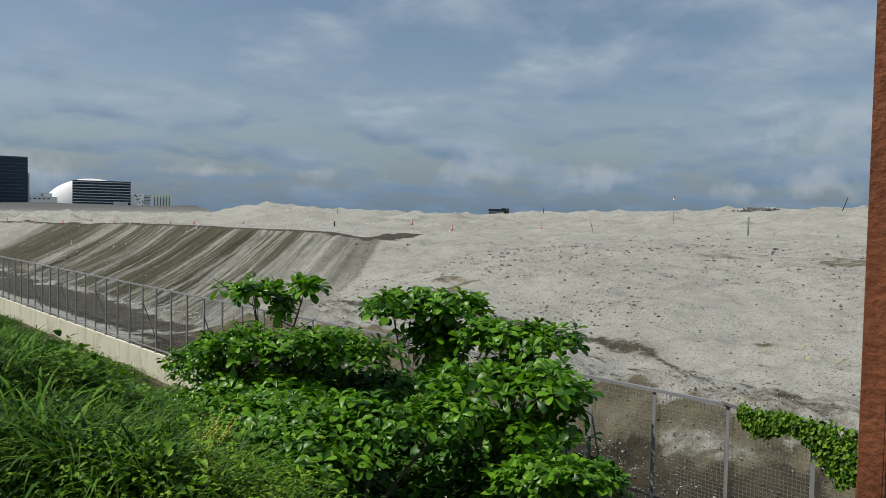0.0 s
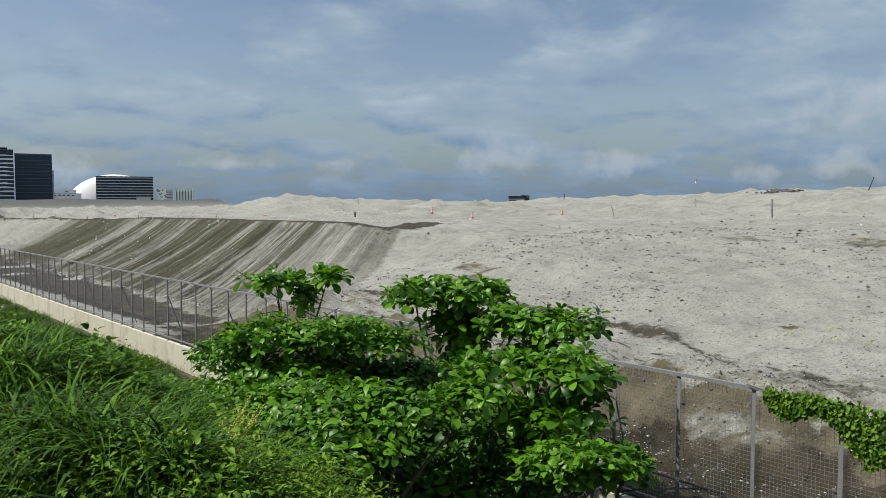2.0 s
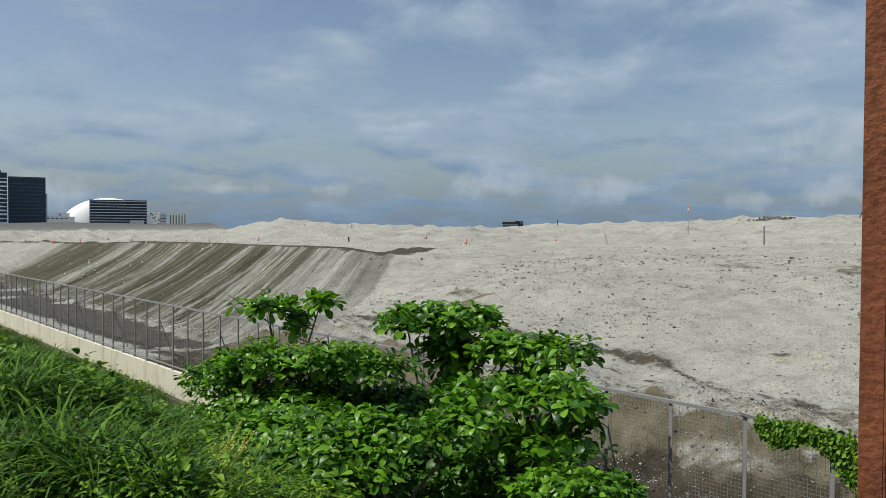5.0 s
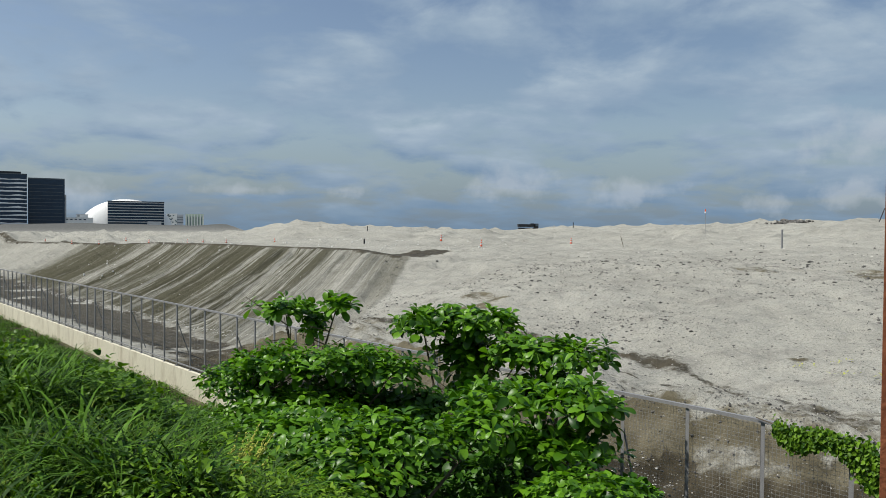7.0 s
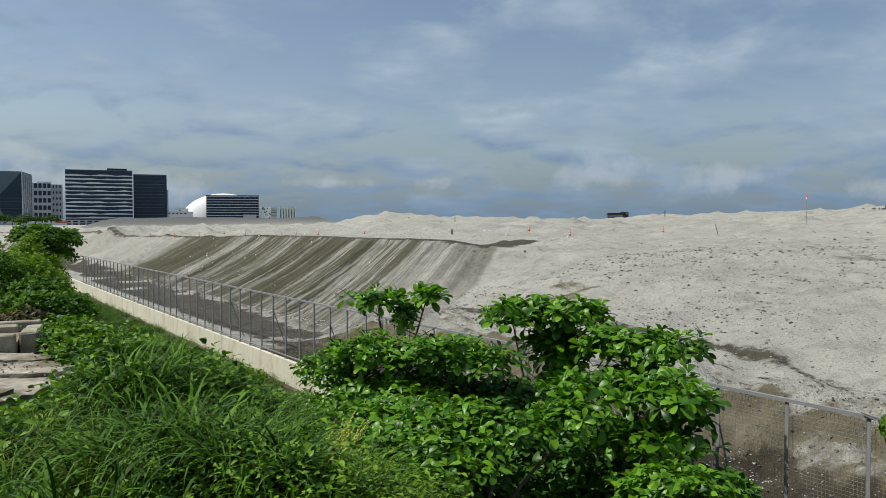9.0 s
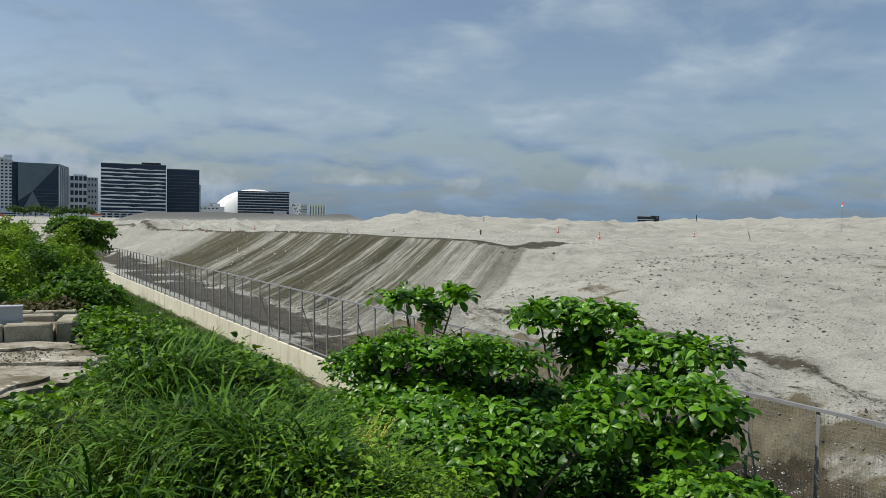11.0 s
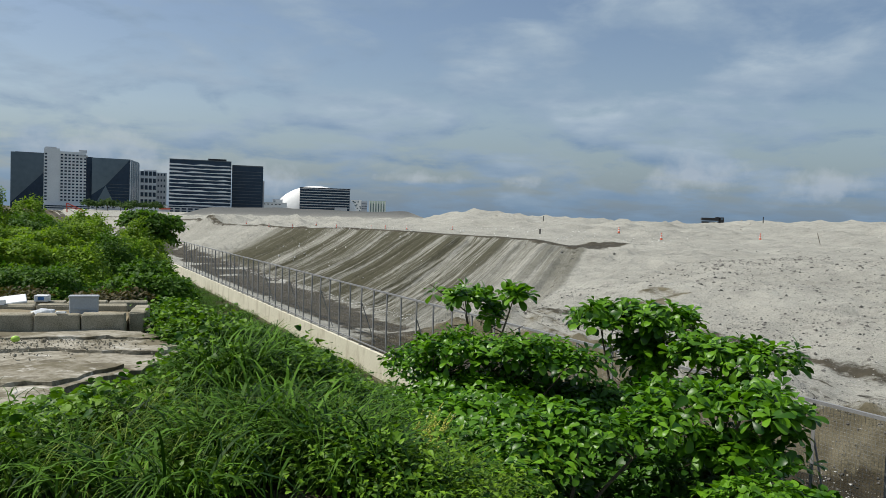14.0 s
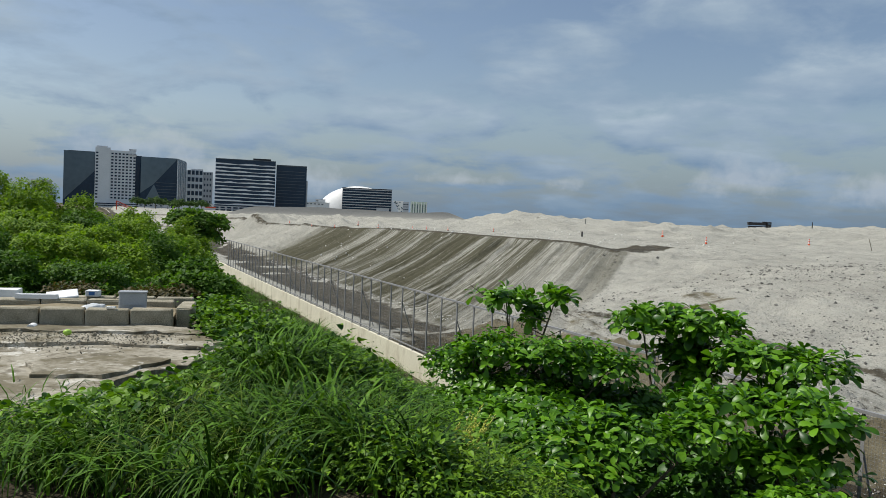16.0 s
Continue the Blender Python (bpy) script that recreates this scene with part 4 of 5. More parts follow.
shrub([(-2.9, 9.6, 1.4, 0.7, 0.7, 0.5), (-3.3, 9.2, 1.6, 0.6, 0.6, 0.4)], "low shrub beside the tall grass, with shade painted in", 22, 36, 0.16, M_UNDER, base=(-3.0, 9.5))


def blade_mesh(B, H, length, width, rng, seg=6):
    """Arching grass blades from bases B that lean along the headings H."""
    n = len(B)
    el = rng.uniform(0.85, 1.5, n)
    bend = rng.uniform(1.8, 4.6, n) / seg
    p = B.copy()
    side = np.stack([-H[:, 1], H[:, 0], np.zeros(n)], 1)
    tw = rng.normal(size=n) * 0.5
    side = unit(side + H * np.sin(tw)[:, None] * 0.5)
    cols = []
    for k in range(seg + 1):
        f = k / seg
        w = width * (0.55 + 0.9 * f if f < 0.5 else 2.0 * (1 - f))
        if k < seg:
            cols += [p - side * w[:, None] / 2, p + side * w[:, None] / 2]
        else:
            cols += [p.copy()]
        step = length / seg
        p = p + (H * (np.cos(el) * step)[:, None]) + np.array([0, 0, 1.0]) * (np.sin(el) * step)[:, None]
        el = el - bend * (0.4 + 1.2 * f)
    V = np.stack(cols, 1)
    k = V.shape[1]
    base = np.arange(n) * k
    faces = []
    for r in range(seg - 1):
        faces += (base[:, None] + np.array((2 * r, 2 * r + 1, 2 * r + 3, 2 * r + 2))).tolist()
    faces += (base[:, None] + np.array((k - 3, k - 2, k - 1))).tolist()
    return V.reshape(-1, 3), faces


def scatter(regions, rng, gap=-0.03):
    """Points on the ground in ellipses (x, y, rx, ry, count)."""
    P = []
    for x, y, a, b, n in regions:
        r, t = np.sqrt(rng.uniform(0, 1, n)), rng.uniform(0, 6.283, n)
        P.append(np.stack([x + a * r * np.cos(t), y + b * r * np.sin(t)], 1))
    P = np.concatenate(P)
    P = P[fbm(P[:, 0], P[:, 1], 1.1, 3, 36) + rng.normal(size=len(P)) * 0.12 > gap - 0.12]
    P = P[P[:, 0] * FN[0] + P[:, 1] * FN[1] - FU < -0.3]
    return np.concatenate([P, ground_at(P[:, 0], P[:, 1])[:, None]], 1)


def clumps(x, y):
    """Height of the growth, from low in the gaps to high on the clumps."""
    hollow = np.exp(-(((x + 3.3) / 0.75) ** 2 + ((y - 6.0) / 0.6) ** 2))
    return np.clip(0.75 + 1.5 * fbm(x, y, 1.1, 3, 36), 0.22, 1.35) * (1 - 0.75 * hollow)


def cropped(B, length):
    """Plants stay low beside the slab and before the wall."""
    d = np.hypot(B[:, 0], B[:, 1])
    az = np.degrees(np.arctan2(B[:, 0], B[:, 1]))
    slope = np.interp(az, [-46, -42, -36, -34, -32.4, -30, -27, -25.5, -24, -22, -19], [0.23, 0.217, 0.185, 0.15, 0.1, 0.105, 0.122, 0.15, 0.172, 0.185, 0.197])
    slope = np.where((d > 9.2) & (az < -32.4), 0.105, slope)
    room = EYE - d * slope - B[:, 2]
    return np.where(az < -18, np.minimum(length, np.maximum(room * 1.05, 0.1)), length)


def tufts(regions, per, rng, spread=0.12, loose=9.0):
    T = scatter(regions, rng)
    B = np.repeat(T, per, 0)
    B[:, :2] += rng.normal(size=(len(B), 2)) * spread
    a = np.repeat(rng.uniform(0, 6.283, len(T)), per) + rng.normal(size=len(B)) * loose
    return B, np.stack([np.cos(a), np.sin(a), np.zeros(len(B))], 1)


rng = np.random.default_rng(31)
GRASS = [(-2.9, 4.8, 0.8, 0.6, 60), (-2.0, 4.9, 0.8, 0.6, 55), (-3.8, 4.3, 0.8, 0.5, 45), (-1.9, 7.2, 0.8, 0.8, 50), (-4.2, 8.0, 1.0, 1.2, 115), (-4.3, 6.7, 0.6, 0.9, 70), (-3.5, 5.0, 0.9, 0.9, 70), (-4.4, 4.4, 0.7, 0.6, 34), (-3.0, 8.6, 0.9, 1.3, 95), (-4.9, 9.6, 0.8, 1.0, 70), (-5.3, 10.6, 0.8, 1.2, 60),
         (-3.3, 3.9, 0.9, 0.6, 44), (-2.3, 6.9, 0.6, 0.7, 45), (-6.6, 12.2, 0.8, 1.6, 40), (-4.1, 9.8, 0.9, 1.0, 80), (-3.3, 9.6, 0.7, 0.9, 50), (-2.4, 4.8, 0.7, 0.7, 34)]
B, H = tufts(GRASS, 30, rng, 0.09, 0.9)
V, F = blade_mesh(B, H, cropped(B, np.repeat(rng.uniform(0.6, 1.05, len(B) // 30), 30) * rng.uniform(0.5, 1.35, len(B)) * (0.5 + 0.5 * clumps(B[:, 0], B[:, 1]))), rng.uniform(0.009, 0.030, len(B)), rng, 7)
ob = mesh_object("tall_grass", V.tolist(), F, M_GRASS)
tagged(ob, "tall dark green arching grass on the bank", "grass", kind="stuff")
FINE = [(-5.0, 4.9, 0.5, 0.6, 70), (-4.4, 4.6, 0.9, 0.8, 170), (-3.4, 4.1, 0.9, 0.7, 90), (-2.4, 4.9, 0.9, 0.7, 80), (-3.3, 5.6, 1.0, 0.9, 90), (-1.8, 6.0, 1.1, 0.8, 70), (-4.6, 5.6, 0.5, 0.7, 50), (-2.2, 7.4, 0.9, 0.9, 50), (-0.8, 5.2, 0.9, 0.6, 40)]
B, H = tufts(FINE, 12, rng, 0.11)
M_FINE = material("fine_grass_blade", leafy((0.03, 0.075, 0.006), (0.17, 0.23, 0.035), 0.15), 0.6, 0, 0.1)
V, F = blade_mesh(B, H, cropped(B, rng.uniform(0.3, 0.85, len(B))), rng.uniform(0.004, 0.010, len(B)), rng, 6)
ob = mesh_object("fine_grass", V.tolist(), F, M_FINE)
tagged(ob, "thin light green grass stalks between weeds", "grass", kind="stuff")
SHORT = [(*fxy(-1.3, v), 1.3, 1.3, 90) for v in np.arange(13, 64, 2.2)] + [(-4.6, 3.6, 1.2, 0.8, 60), (-5.2, 4.6, 0.6, 0.6, 20), (-9, 16, 3.0, 4.0, 120), (-5.5, 14, 2.0, 4.5, 220), (-3.6, 13.6, 1.3, 2.2, 160), (-7.6, 18.5, 1.6, 4.0, 220), (-13.5, 25.0, 2.6, 6.0, 260), (-2.0, 7.6, 1.5, 1.2, 70), (-1.5, 12.8, 2.5, 1.5, 80), (-11, 26, 3.0, 8.0, 120)]
B, H = tufts(SHORT, 14, rng, 0.16)
V, F = blade_mesh(B, H, rng.uniform(0.2, 0.55, len(B)), rng.uniform(0.008, 0.018, len(B)), rng, 5)
ob = mesh_object("short_grass", V.tolist(), F, M_GRASS)
tagged(ob, "short tufted grass between slab and wall", "grass", kind="stuff")


def weeds(name, regions, size, height, mat, outline, label, seed, per=9, gap=-0.03):
    """Leafy stems that cover the ground."""
    rng = np.random.default_rng(seed)
    T = scatter(regions, rng, gap)
    B = np.repeat(T, per, 0)
    n = len(B)
    h = np.repeat(rng.uniform(0.35, 1.0, len(T)) * clumps(T[:, 0], T[:, 1]), per) * height * 1.25
    f = np.tile(np.arange(per) / per, len(T))
    h = cropped(B, h)
    B[:, 2] += h * (0.25 + 0.75 * f)
    B[:, :2] += rng.normal(size=(n, 2)) * 0.09
    a = rng.uniform(0, 6.283, n)
    o = unit(np.stack([np.cos(a), np.sin(a), rng.uniform(-0.5, 0.7, n)], 1))
    u = unit(np.array([0, 0, 1.0]) + rng.normal(size=(n, 3)) * 0.5)
    V, F = leaves(B, o, u, size * rng.uniform(0.6, 1.3, n), outline)
    ob = mesh_object(name, V.tolist(), F, mat)
    tagged(ob, label, "weeds", kind="stuff")


M_LIME = material("weed_leaf", leafy((0.012, 0.05, 0.003), (0.18, 0.30, 0.018), 0.2), 0.52, 0, 0.15)
M_VINE = material("vine_leaf", leafy((0.015, 0.06, 0.003), (0.15, 0.28, 0.014), 0.2), 0.48, 0, 0.2)
weeds("vine", [(-6.1, 8.9, 0.35, 0.3, 70), (-6.6, 10.4, 0.9, 0.9, 170), (-7.5, 12.6, 1.4, 1.6, 300), (-9.6, 15.0, 2.0, 2.5, 340), (-12.0, 19.0, 2.5, 3.0, 340), (-5.6, 8.9, 0.7, 0.8, 130), (-4.6, 9.4, 0.9, 0.9, 130), (-4.2, 5.4, 0.7, 0.8, 40), (-3.3, 6.0, 0.8, 0.6, 90), (-5.3, 10.5, 0.9, 1.2, 130), (-4.0, 7.4, 1.2, 1.2, 160), (-3.0, 8.2, 1.0, 1.2, 190), (-3.3, 9.6, 0.9, 1.0, 150), (-2.6, 8.8, 0.8, 0.9, 130), (-5.5, 8.2, 0.4, 0.4, 90)],
      0.072, 0.55, M_VINE, HEART, "creeping vine with heart shaped leaves over the bank", 51, 14)
weeds("weeds", [(-1.6, 6.2, 1.1, 0.8, 260), (-0.6, 6.6, 0.9, 0.7, 150), (0.6, 7.2, 1.0, 0.7, 150), (-1.0, 5.2, 0.9, 0.7, 120), (0.2, 6.0, 0.9, 0.7, 150), (1.5, 7.2, 0.9, 0.7, 160), (-0.6, 4.7, 0.9, 0.7, 170), (0.5, 5.2, 0.8, 0.6, 150)],
      0.052, 0.6, M_LIME, NARROW, "bright green narrow leaved weeds on the bank", 52, 20)
M_MID = material("low_weed_leaf", leafy((0.015, 0.06, 0.004), (0.17, 0.31, 0.016), 0.2), 0.5, 0, 0.18)
weeds("low_weeds", [(-3.6, 4.1, 0.9, 0.6, 130), (-2.7, 4.5, 0.8, 0.6, 120), (-4.6, 4.6, 0.7, 0.6, 80), (-2.0, 4.6, 0.8, 0.6, 110), (-2.2, 7.0, 1.0, 0.8, 90), (-3.0, 5.2, 0.9, 0.6, 90), (-1.3, 4.4, 0.8, 0.6, 100)],
      0.05, 0.5, M_MID, OBOVATE, "mid green small leaved weeds between grass", 58, 18)
weeds("broadleaf_plants", [(-3.3, 4.9, 0.8, 0.7, 60), (-2.3, 4.9, 0.8, 0.7, 60), (-2.7, 5.7, 0.9, 0.8, 100), (-1.4, 5.4, 0.8, 0.6, 50), (-0.8, 7.0, 1.4, 0.6, 130)],
      0.095, 0.45, M_VINE, HEART, "dark broad leaved plants between tall grass", 54, 8)
weeds("ground_cover", [(*fxy(-0.9, 13.5), 0.8, 1.4, 200), (*fxy(-0.9, 16.0), 0.8, 1.4, 200), (*fxy(-0.9, 18.5), 0.8, 1.4, 200), (-3.4, 4.6, 1.4, 1.0, 200), (-3.6, 12.2, 1.6, 2.0, 380), (-1.0, 10.5, 3.0, 2.5, 620), (1.8, 8.4, 1.2, 1.2, 260), (-6.0, 14.5, 1.6, 3.5, 300), (-8.0, 18.5, 2.0, 4.0, 420), (-12.5, 24.5, 2.5, 6.0, 420), (-4.4, 14.5, 1.2, 2.4, 300), (-2.4, 12.6, 1.2, 1.4, 260), (-3.0, 7.2, 1.6, 1.6, 300)],
      0.10, 0.4, M_VINE, HEART, "dark green ground cover below the shrubs", 53, 9, -9.0)


# seed spikes of a weed
def spike_weed(x, y, z, n, label, seed):
    rng = np.random.default_rng(seed)
    ob = new("spike_weed")
    tagged(ob, label, "weed")
    for _ in range(n):
        bm = bmesh.new()
        a, lean, ln = rng.uniform(-0.9, 0.9), rng.uniform(0.0, 1.5), rng.uniform(0.25, 0.45)
        p = Vector((x + rng.normal() * 0.09, y + rng.normal() * 0.09, z))
        d = Vector((math.cos(a) * lean, math.sin(a) * lean, 1.0)).normalized()
        tube(bm, p - d * 0.3, p + d * ln, 0.005, 0.003, 4)
        for k in range(26):
            q = p + d * (ln * k / 26) + Vector(rng.normal(size=3) * 0.006)
            r = 0.017 * (1 - 0.6 * k / 26)
            bmesh.ops.create_icosphere(bm, subdivisions=1, radius=r, matrix=Matrix.Translation(q))
        part("seed_spike", bm, M_SEED, ob)


M_SEED = material("seed_head", mottled((0.36, 0.40, 0.06), (0.5, 0.5, 0.11), 20, 90, 0.2), 0.8)
spike_weed(-1.85, 6.0, 2.68, 14, "weed with upright yellow green seed spikes", 3)
spike_weed(-2.7, 5.3, 2.7, 5, "weed with a few pale green seed spikes", 6)

# bushes on the rise beyond the slab
def far_bush(blobs, mat, label, seed, size=0.14, per=130, name="bush"):
    rng = np.random.default_rng(seed)
    ob = new(name)
    tagged(ob, label, "bush", "bushes beyond the slab")
    P, D = crown_points(blobs, per, rng, -0.15, (0.8, 1.04), 0.16)
    V, F = rosettes(P, D, rng, 5, size, OBOVATE, 0.9)
    mesh_object("crown", V.tolist(), F, mat, ob)
    x, y, z = blobs[0][:3]
    part("stem", limb_mesh((x, y, float(ground_at(x, y)) - 0.1), [b[:3] for b in blobs], 0.07, rng), M_BARK, ob)


rng = np.random.default_rng(77)
# darker hill_leaf for dark bushes, and for shade painted low on the rise
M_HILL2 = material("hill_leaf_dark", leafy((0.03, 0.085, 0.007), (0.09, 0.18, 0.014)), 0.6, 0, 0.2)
seed = 100
for d, drop in ((18.8, 4.9), (22.5, 3.1), (26.0, 1.9), (30.0, 0.9), (35.0, 0.0)):
    az = -54.0
    while az < -36.4:
        top = float(np.interp(az, [-54, -47, -45.5, -42, -39, -37, -35.5, -34.5, -33], [2.1, 1.7, 1.35, 0.65, 0.0, -0.5, -1.1, -2.5, -4.2])) - drop * 0.9 - 0.35 + rng.normal() * 0.1
        x, y = d * math.sin(radians(az)), d * math.cos(radians(az))
        zt = EYE + d * math.tan(radians(top))
        g = float(ground_at(x, y))
        h = max(0.7, zt - g)
        r = rng.uniform(0.85, 1.25)
        blobs = [(x, y, zt - 0.45 * h, r, r, 0.45 * h), (x + rng.normal() * 0.5, y + rng.normal() * 0.5, zt - 0.62 * h, r * 0.9, r * 0.9, 0.4 * h),
                 (x - 0.4 * math.sin(radians(az)) * r * 2, y - 0.4 * math.cos(radians(az)) * r * 2, g + 0.3 * h, r * 0.9, r * 0.9, 0.32 * h)]
        # lower front rows mostly take the dark leaf, their shade set by colour
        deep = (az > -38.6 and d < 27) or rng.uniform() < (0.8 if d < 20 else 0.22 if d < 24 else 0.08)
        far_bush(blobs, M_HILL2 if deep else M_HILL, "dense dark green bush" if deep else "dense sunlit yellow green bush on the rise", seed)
        seed += 1
        az += math.degrees(1.9 / d) * rng.uniform(0.85, 1.1)
M_BROWN = material("dull_brown_leaf", leafy((0.035, 0.04, 0.012), (0.11, 0.085, 0.035), 0.2), 0.6, 0, 0.2)
for az, d, top in ((-38.2, 15.6, 2.75), (-40.2, 15.9, 2.6), (-44.6, 16.2, 2.7)):
    x, y = d * math.sin(radians(az)), d * math.cos(radians(az))
    g = float(ground_at(x, y))
    far_bush([(x, y, top - 0.3, 0.6, 0.6, 0.35), (x + 0.4, y - 0.2, (top + g) / 2, 0.6, 0.6, 0.45)], M_BROWN, "low bush with dull brown and dark leaves", 720 + int(-az), 0.13)
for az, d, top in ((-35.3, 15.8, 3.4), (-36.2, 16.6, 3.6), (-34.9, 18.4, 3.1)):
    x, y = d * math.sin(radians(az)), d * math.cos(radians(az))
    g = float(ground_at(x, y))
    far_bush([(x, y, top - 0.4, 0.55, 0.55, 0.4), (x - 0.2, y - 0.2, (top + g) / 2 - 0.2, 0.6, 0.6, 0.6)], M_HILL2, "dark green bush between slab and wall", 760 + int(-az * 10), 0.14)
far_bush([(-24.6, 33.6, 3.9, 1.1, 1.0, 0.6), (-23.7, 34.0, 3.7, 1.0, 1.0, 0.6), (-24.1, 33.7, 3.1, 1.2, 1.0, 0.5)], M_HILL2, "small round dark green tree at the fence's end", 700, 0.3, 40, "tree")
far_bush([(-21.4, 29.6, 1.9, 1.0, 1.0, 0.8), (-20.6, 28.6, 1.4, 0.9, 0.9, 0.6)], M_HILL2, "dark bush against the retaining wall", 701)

# vine over the fence top
rng = np.random.default_rng(91)
n = 6800
t = rng.uniform(0, 1, n)
v = 5.0 - 3.4 * t
low = 0.05 + 1.15 * np.clip(t / 0.75, 0, 1) ** 1.4 + 0.15 * np.sin(t * 21)
z = 2.12 - low * rng.uniform(0, 1, n) ** 0.8 + 0.05 * rng.normal(size=n)
u = -0.08 - 0.1 * rng.uniform(0, 1, n)
C = np.stack([FN[0] * (u + FU) + FD[0] * v, FN[1] * (u + FU) + FD[1] * v, z], 1)
o = unit(np.stack([rng.normal(size=n) * 0.6 - 0.3, rng.normal(size=n) * 0.6 - 0.3, -np.abs(rng.normal(size=n)) - 0.25], 1))
up = unit(np.array([-FN[0], -FN[1], 0.8]) + rng.normal(size=(n, 3)) * 0.6)
V, F = leaves(C, o, up, 0.055 * rng.uniform(0.6, 1.3, n), HEART)
ob = new("fence_vine")
tagged(ob, "green leafy vine hanging over the mesh fence", "vine")
mesh_object("foliage", V.tolist(), F, M_VINE, ob)
bm = bmesh.new()
for k in range(7):
    va, vb = 5.3 - 0.5 * k, 4.7 - 0.5 * k
    tube(bm, (*fxy(-0.06, va), 2.15), (*fxy(-0.08, vb), 2.05 - 0.1 * k), 0.008, 0.006, 4)
part("stem", bm, M_BARK, ob)

# trees along the far street
rng = np.random.default_rng(140)
M_STREET = material("street_tree_leaf", leafy((0.03, 0.07, 0.012), (0.07, 0.13, 0.02), 0.1), 0.7, 0, 0.2)
for az, d, r in ((-39.4, 640, 5.0), (-38.9, 650, 4.4), (-38.2, 640, 5.6), (-37.4, 660, 4.2), (-36.7, 650, 5.2), (-35.9, 655, 4.6), (-35.2, 640, 5.0), (-37.0, 600, 3.6)):
    x, y = d * math.sin(radians(az)), d * math.cos(radians(az))
    g = float(ground_at(x, y))
    ob = new("street_tree")
    tagged(ob, "distant dark green street tree below office towers", "tree", "street trees")
    P, D = crown_points([(x, y, g + r * 0.95, r * 1.15, r, r * 0.62), (x + r * 0.7, y, g + r * 0.8, r * 0.7, r * 0.7, r * 0.5)], 0.9, rng)
    V, F = rosettes(P, D, rng, 6, 1.3)
    mesh_object("crown", V.tolist(), F, M_STREET, ob)
    bm = bmesh.new()
    tube(bm, (x, y, g - 0.2), (x, y, g + r * 0.8), 0.3, 0.2, 7)
    part("trunk", bm, M_BARK, ob)

# ---- the broken slab, its block wall and what lies there ----
def slab_surface(nt, b):
    """Worn pale concrete with caked dirt on it."""
    N, L = nt.nodes.new, nt.links.new
    mottled((0.20, 0.178, 0.13), (0.40, 0.375, 0.31), 1.4, 14, 0.5)(nt, b)
    col = b.inputs["Base Color"].links[0].from_socket
    co = N("ShaderNodeTexCoord")
    for scale, lo, hi, amount, tone in ((1.1, 0.47, 0.56, 0.85, (0.13, 0.113, 0.072)), (3.2, 0.55, 0.62, 0.6, (0.10, 0.085, 0.06)), (2.1, 0.42, 0.36, 0.8, (0.56, 0.54, 0.48)), (24.0, 0.57, 0.64, 0.5, (0.07, 0.06, 0.045))):
        t = N("ShaderNodeTexNoise"); t.inputs["Scale"].default_value = scale
        t.inputs["Detail"].default_value = 9; t.inputs["Roughness"].default_value = 0.68
        L(co.outputs["Object"], t.inputs["Vector"])
        r = N("ShaderNodeMapRange"); r.inputs["From Min"].default_value = lo; r.inputs["From Max"].default_value = hi
        r.inputs["To Max"].default_value = amount
        L(t.outputs["Fac"], r.inputs["Value"])
        m = N("ShaderNodeMix"); m.data_type = "RGBA"; m.inputs["B"].default_value = (*tone, 1)
        L(r.outputs[0], m.inputs["Factor"]); L(col, m.inputs["A"])
        col = m.outputs["Result"]
    L(col, b.inputs["Base Color"])


M_SLAB = material("worn_slab", slab_surface, 0.95, 0, 0.1)
M_BLOCK = material("mossy_block", mottled((0.16, 0.145, 0.10), (0.42, 0.385, 0.30), 5.0, 70, 0.35), 0.95, 0, 0.1)
M_SOIL = material("dry_soil", mottled((0.15, 0.125, 0.08), (0.28, 0.24, 0.165), 3, 30, 0.6), 0.98, 0, 0.05)
SLAB_Z = 3.02


def slab_piece(name, outline, z0, z1, mat, label, seed, rough=0.012, parent=None):
    """A cast slab with a ragged outline and a worn top."""
    rng = random.Random(seed)
    ring = []
    n = len(outline)
    for i in range(n):
        a, b = Vector(outline[i]), Vector(outline[(i + 1) % n])
        k = max(2, int((b - a).length / 0.12))
        for j in range(k):
            p = a.lerp(b, j / k)
            ring.append((p.x + rng.uniform(-0.035, 0.035), p.y + rng.uniform(-0.035, 0.035)))
    bm = bmesh.new()
    top = [bm.verts.new((x, y, z1 + rng.uniform(-rough, rough))) for x, y in ring]
    bot = [bm.verts.new((x + rng.uniform(-0.03, 0.03), y + rng.uniform(-0.03, 0.03), z0)) for x, y in ring]
    bm.faces.new(top)
    m = len(ring)
    for i in range(m):
        bm.faces.new((top[i], bot[i], bot[(i + 1) % m], top[(i + 1) % m]))
    bmesh.ops.recalc_face_normals(bm, faces=bm.faces)
    ob = part(name, bm, mat, parent)
    if label:
        tagged(ob, label, "slab")
    return ob


slab_piece("concrete_slab", [(-5.25, 7.75), (-5.0, 6.6), (-5.05, 5.4), (-4.55, 4.3), (-6.2, 2.2), (-11, 1.0), (-16, 5.0), (-14.0, 9.5), (-8.2, 8.9), (-6.3, 8.9)],
           2.4, SLAB_Z, M_SLAB, "worn broken concrete slab with dirt and grass at its edge", 1)
slab_piece("screed_layer", [(-5.35, 7.72), (-5.3, 7.35), (-5.9, 7.1), (-6.5, 7.0), (-7.2, 6.35), (-8.4, 5.6), (-9.6, 5.9), (-8.3, 7.2), (-6.4, 8.32)],
           SLAB_Z - 0.02, SLAB_Z + 0.045, M_SLAB, "raised broken screed on the concrete slab", 2, 0.008)
